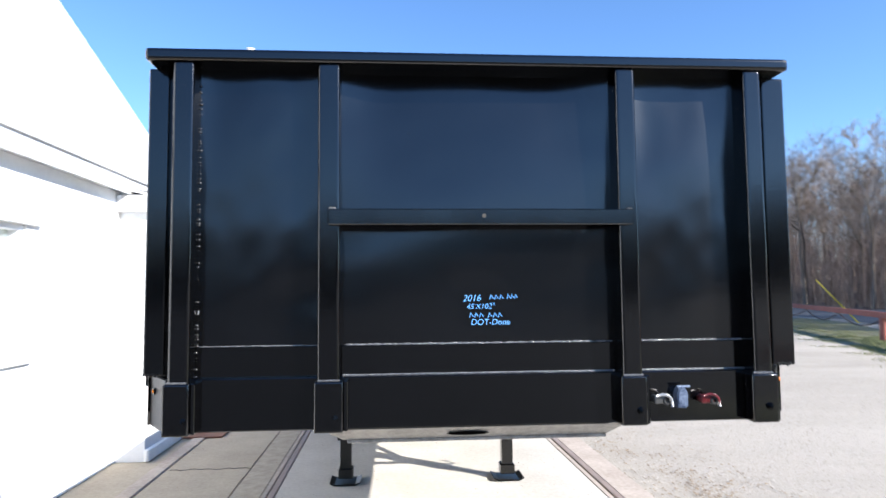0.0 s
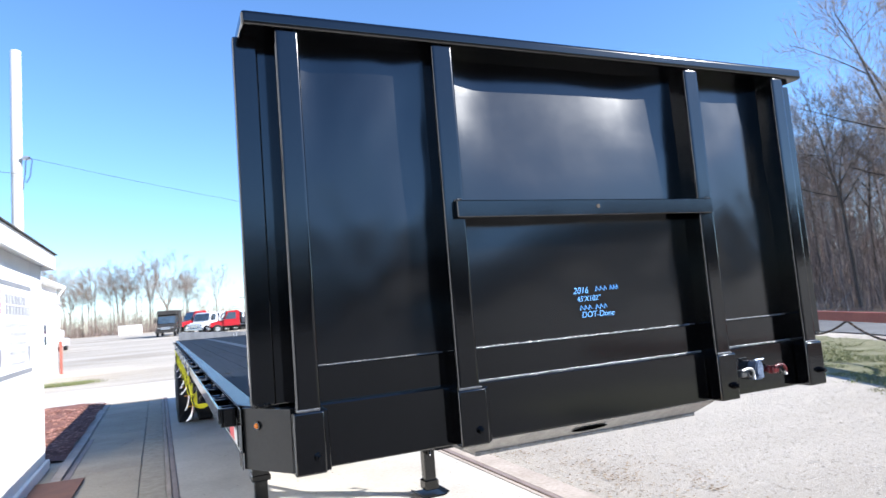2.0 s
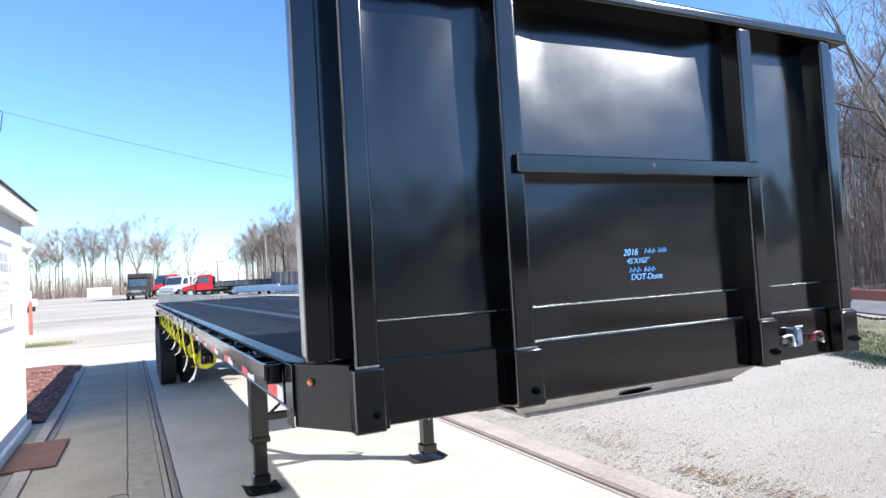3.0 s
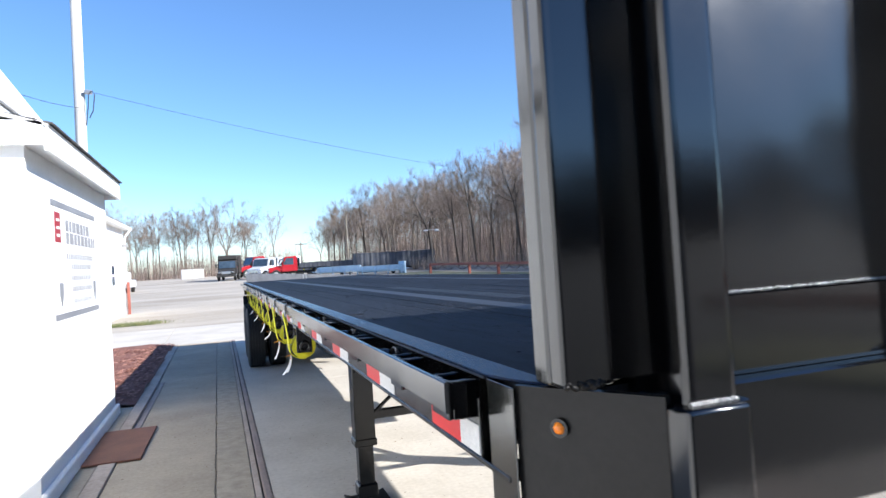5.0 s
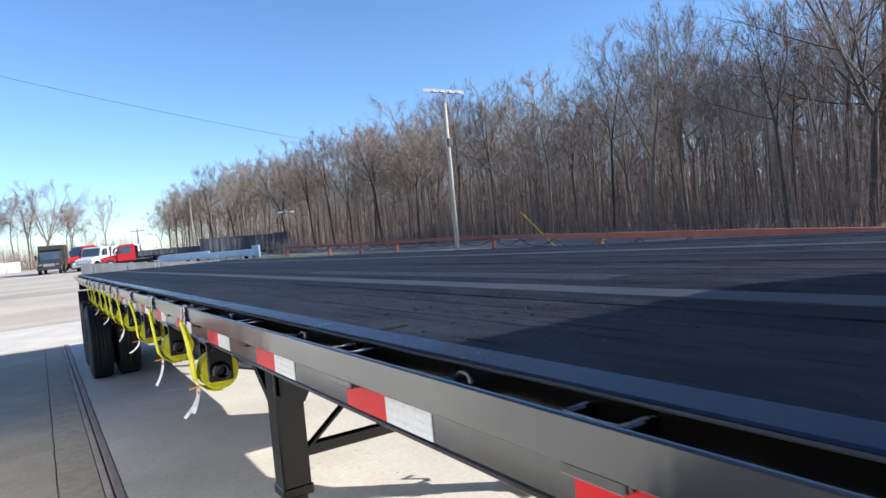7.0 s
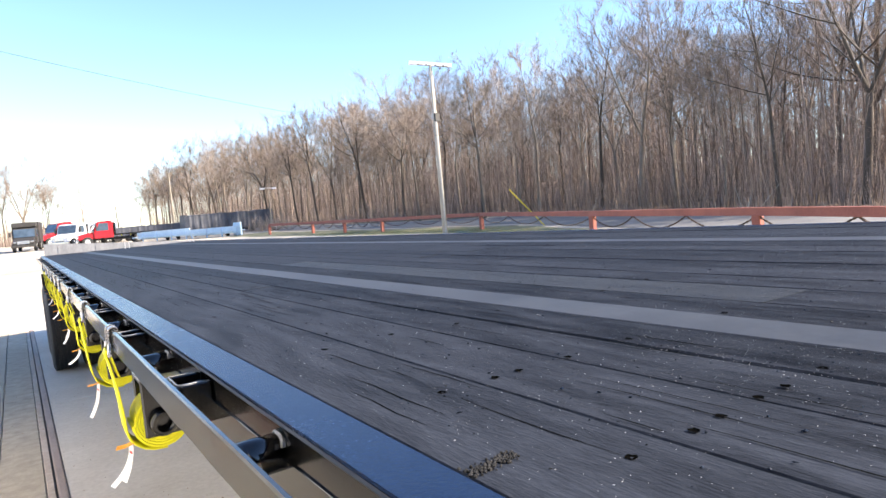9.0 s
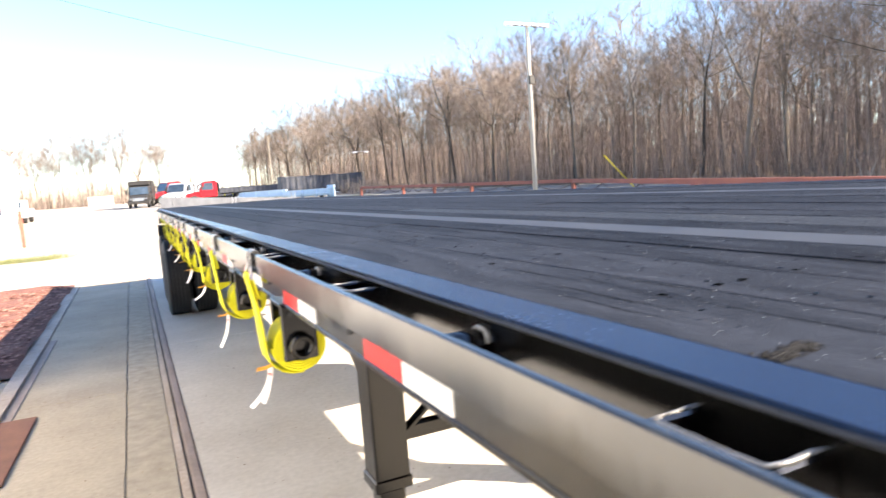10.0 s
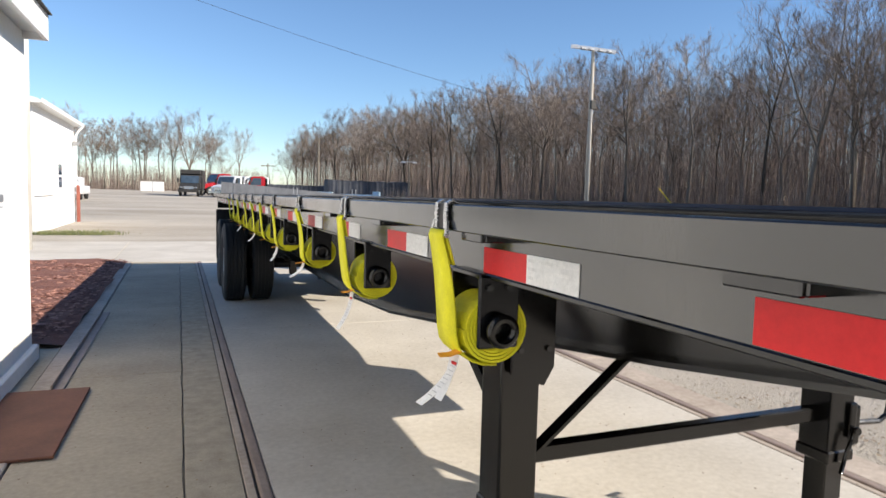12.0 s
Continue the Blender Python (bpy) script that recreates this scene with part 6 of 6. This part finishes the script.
for x, y, k, s in ((-26, 140, 0, 0.9), (-22, 136, 1, 0.85), (-18, 142, 3, 0.8), (-13.5, 138, 5, 0.85), (-9.5, 141, 4, 0.95), (-6, 137, 0, 0.85), (-1.0, 134, 7, 0.88), (-15.5, 150, 2, 1.0),
                   (-3.5, 146, 2, 0.85), (3.0, 143, 4, 0.75), (8.5, 138, 1, 0.72), (-30, 142, 5, 0.9), (-11.5, 146, 6, 1.0), (-24, 148, 2, 1.0), (6, 150, 6, 0.7), (-34, 138, 1, 0.9), (-20, 133, 6, 0.95)):
    tree(k, x, y, s * 1.08, x * 37 % 360, "leafless tree at the far side of the yard", "far yard trees")

rng = random.Random(52)
for i in range(26):
    tree(rng.choice((0, 1, 2, 4, 5)), rng.uniform(-38, 4), rng.uniform(128, 156), rng.uniform(0.7, 0.92), rng.uniform(0, 360), "leafless tree at the far side of the yard", "far yard trees")

# understorey: thin saplings, brush and pale broken stems at the foot of the woods
def brush(name, count, place, tall, material, label, seed, twigs=3, r=0.02, slant=0.09):
    rng = random.Random(seed)
    v, f = [], []
    for _ in range(count):
        x, y = place(rng)
        z = rise(x, y)
        h = tall * (0.25 + 0.95 * rng.random() ** 1.6)
        lean = Vector((rng.gauss(0, slant), rng.gauss(0, slant), 1))
        stems = [(Vector((x, y, z)), lean * h, r)]
        for _ in range(twigs):
            u = rng.uniform(0.25, 0.95)
            stems.append((Vector((x, y, z)) + lean * h * u, Vector((rng.uniform(-1, 1), rng.uniform(-1, 1), rng.uniform(-0.1, 0.8))) * h * 0.28, r * 0.5))
        for p, d, rad in stems:
            k = len(v)
            a = rng.uniform(0, 6.28)
            w = Vector((math.cos(a), math.sin(a), 0)) * rad
            v += [tuple(p - w), tuple(p + w), tuple(p + d + w * 0.3), tuple(p + d - w * 0.3)]
            f.append((k, k + 1, k + 2, k + 3))
    return tagged(new(name, raw(name, v, f, material)), label, "brush", kind="stuff")


def in_woods(rng):
    y = rng.uniform(10, 200) if rng.random() < 0.5 else rng.uniform(10, 60)
    return wood_edge(y) - 1.2 + abs(rng.gauss(0, 11)), y


def woods_fill(name, count, place, label, seed):
    """Slender close-grown trees with fine upward branches, too many to tell apart."""
    rng = np.random.default_rng(seed)
    patterns = []
    for _ in range(7):
        v, f = [], []

        def stem(p, q, r0, r1, sides, bend=0.0):
            p, q = np.array(p, float), np.array(q, float)
            n = 3 if sides > 2 else 1
            base = len(v)
            for i in range(n + 1):
                c = p + (q - p) * i / n + np.array([bend, -bend, 0]) * math.sin(math.pi * i / n)
                r = r0 + (r1 - r0) * i / n
                for k in range(sides):
                    a = 2 * math.pi * k / sides
                    v.append(c + (r * math.cos(a), r * math.sin(a), 0))
            for i in range(n):
                for k in range(sides):
                    a, b = base + i * sides + k, base + i * sides + (k + 1) % sides
                    f.append((a, b, b + sides))
                    f.append((a, b + sides, a + sides))

        def sliver(p, q, w):
            a = rng.uniform(0, 6.28)
            k = len(v)
            side = np.array([math.cos(a), math.sin(a), 0.2]) * w
            v.extend((p - side, p + side, q))
            f.append((k, k + 1, k + 2))

        top = np.array([rng.normal(0, 0.35), rng.normal(0, 0.35), 10.0])
        stem((0, 0, -0.2), top, 0.06, 0.012, 4, rng.normal(0, 0.15))
        for k in range(17):
            u = 0.22 + 0.76 * (k + rng.random()) / 17
            p = top * u
            a, L = 2.4 * k + rng.normal(0, 0.3), (0.7 + 2.6 * (1 - u)) * rng.uniform(0.6, 1.2)
            d = np.array([math.cos(a), math.sin(a), rng.uniform(0.25, 1.1)])
            q = p + d / np.linalg.norm(d) * L
            sliver(p, q, 0.022)
            for _ in range(7):
                c = p + (q - p) * rng.uniform(0.2, 1.0)
                e = d * 0.5 + rng.normal(0, 0.6, 3) + (0, 0, 0.35)
                e = c + e / np.linalg.norm(e) * rng.uniform(0.35, 0.9)
                sliver(c, e, 0.014)
                for _ in range(2):
                    g = c + (e - c) * rng.uniform(0.3, 1.0)
                    w = (e - c) + rng.normal(0, 0.35, 3)
                    sliver(g, g + w / np.linalg.norm(w) * rng.uniform(0.2, 0.5), 0.010)
        patterns.append((np.array(v), np.array(f)))
    allv, allf, base = [], [], 0
    for _ in range(count):
        x, y = place(rng)
        v, f = patterns[rng.integers(7)]
        a, h = rng.uniform(0, 6.28), rng.uniform(0.55, 1.12)
        c, d = math.cos(a) * h, math.sin(a) * h
        allv.append(np.stack([v[:, 0] * c - v[:, 1] * d + x, v[:, 0] * d + v[:, 1] * c + y, v[:, 2] * h + rise(x, y)], 1))
        allf.append(f + base)
        base += len(v)
    return tagged(new(name, raw(name, np.concatenate(allv).tolist(), np.concatenate(allf).tolist(), UNDERWOOD)), label, "woods", kind="stuff")


def pole_place(rng):
    y = rng.uniform(8, 75) if rng.random() < 0.62 else rng.uniform(75, 200)
    return wood_edge(y) + 1.5 + 34 * rng.random() ** 1.25, y


def deep_woods(rng):
    y = rng.uniform(5, 210)
    return wood_edge(y) + 20 + rng.uniform(0, 34), y


brush("saplings", 6500, in_woods, 5.0, UNDERWOOD, "thin brown saplings between the woodland trees", 41, 9, 0.017, 0.14)
brush("back_woods", 3600, lambda r: ((lambda y: (wood_edge(y) + r.uniform(28, 62), y))(r.uniform(20, 260))), 11.0, UNDERWOOD, "brown mass of distant stems closing the woods", 48, 4, 0.10, 0.10)
woods_fill("close_woods", 950, pole_place, "slender close-grown leafless trees filling the woods", 61)
brush("deep_woods", 2500, deep_woods, 10.0, UNDERWOOD, "brown mass of bare stems deep in the woods", 46, 12, 0.032, 0.13)
brush("undergrowth", 9000, in_woods, 1.6, UNDERWOOD, "tangled brown undergrowth at the foot of the woods", 42, 4, 0.016)
brush("broken_stems", 80, lambda r: ((lambda y: (fence_x(y) + 9.8 + r.uniform(0, 1.6), y))(r.uniform(-6, 75))), 1.3, PALE_STEM, "pale broken stems in the roadside ditch", 43, 1, 0.02, 0.5)
brush("far_hedge", 5200, lambda r: (r.uniform(-40, 14), 134 + r.uniform(-6, 30)), 4.5, UNDERWOOD, "brown brush along the far edge of the yard", 44, 5, 0.03)
brush("yard_weeds", 260, lambda r: (r.uniform(19, 22.5), r.uniform(66, 73)), 1.6, TWIG, "dry brown weeds beside the dark trailer", 45, 5, 0.02)


# unseen tree line behind the asphalt lot, a dark skyline for the headboard to mirror
brush("lot_hedge", 9000, lambda r: (r.uniform(-90, 170), -96 + r.uniform(-8, 3)), 15.0, UNDERWOOD, "unseen brown bare woods behind the asphalt lot, mirrored in the headboard", 72, 4, 0.17)
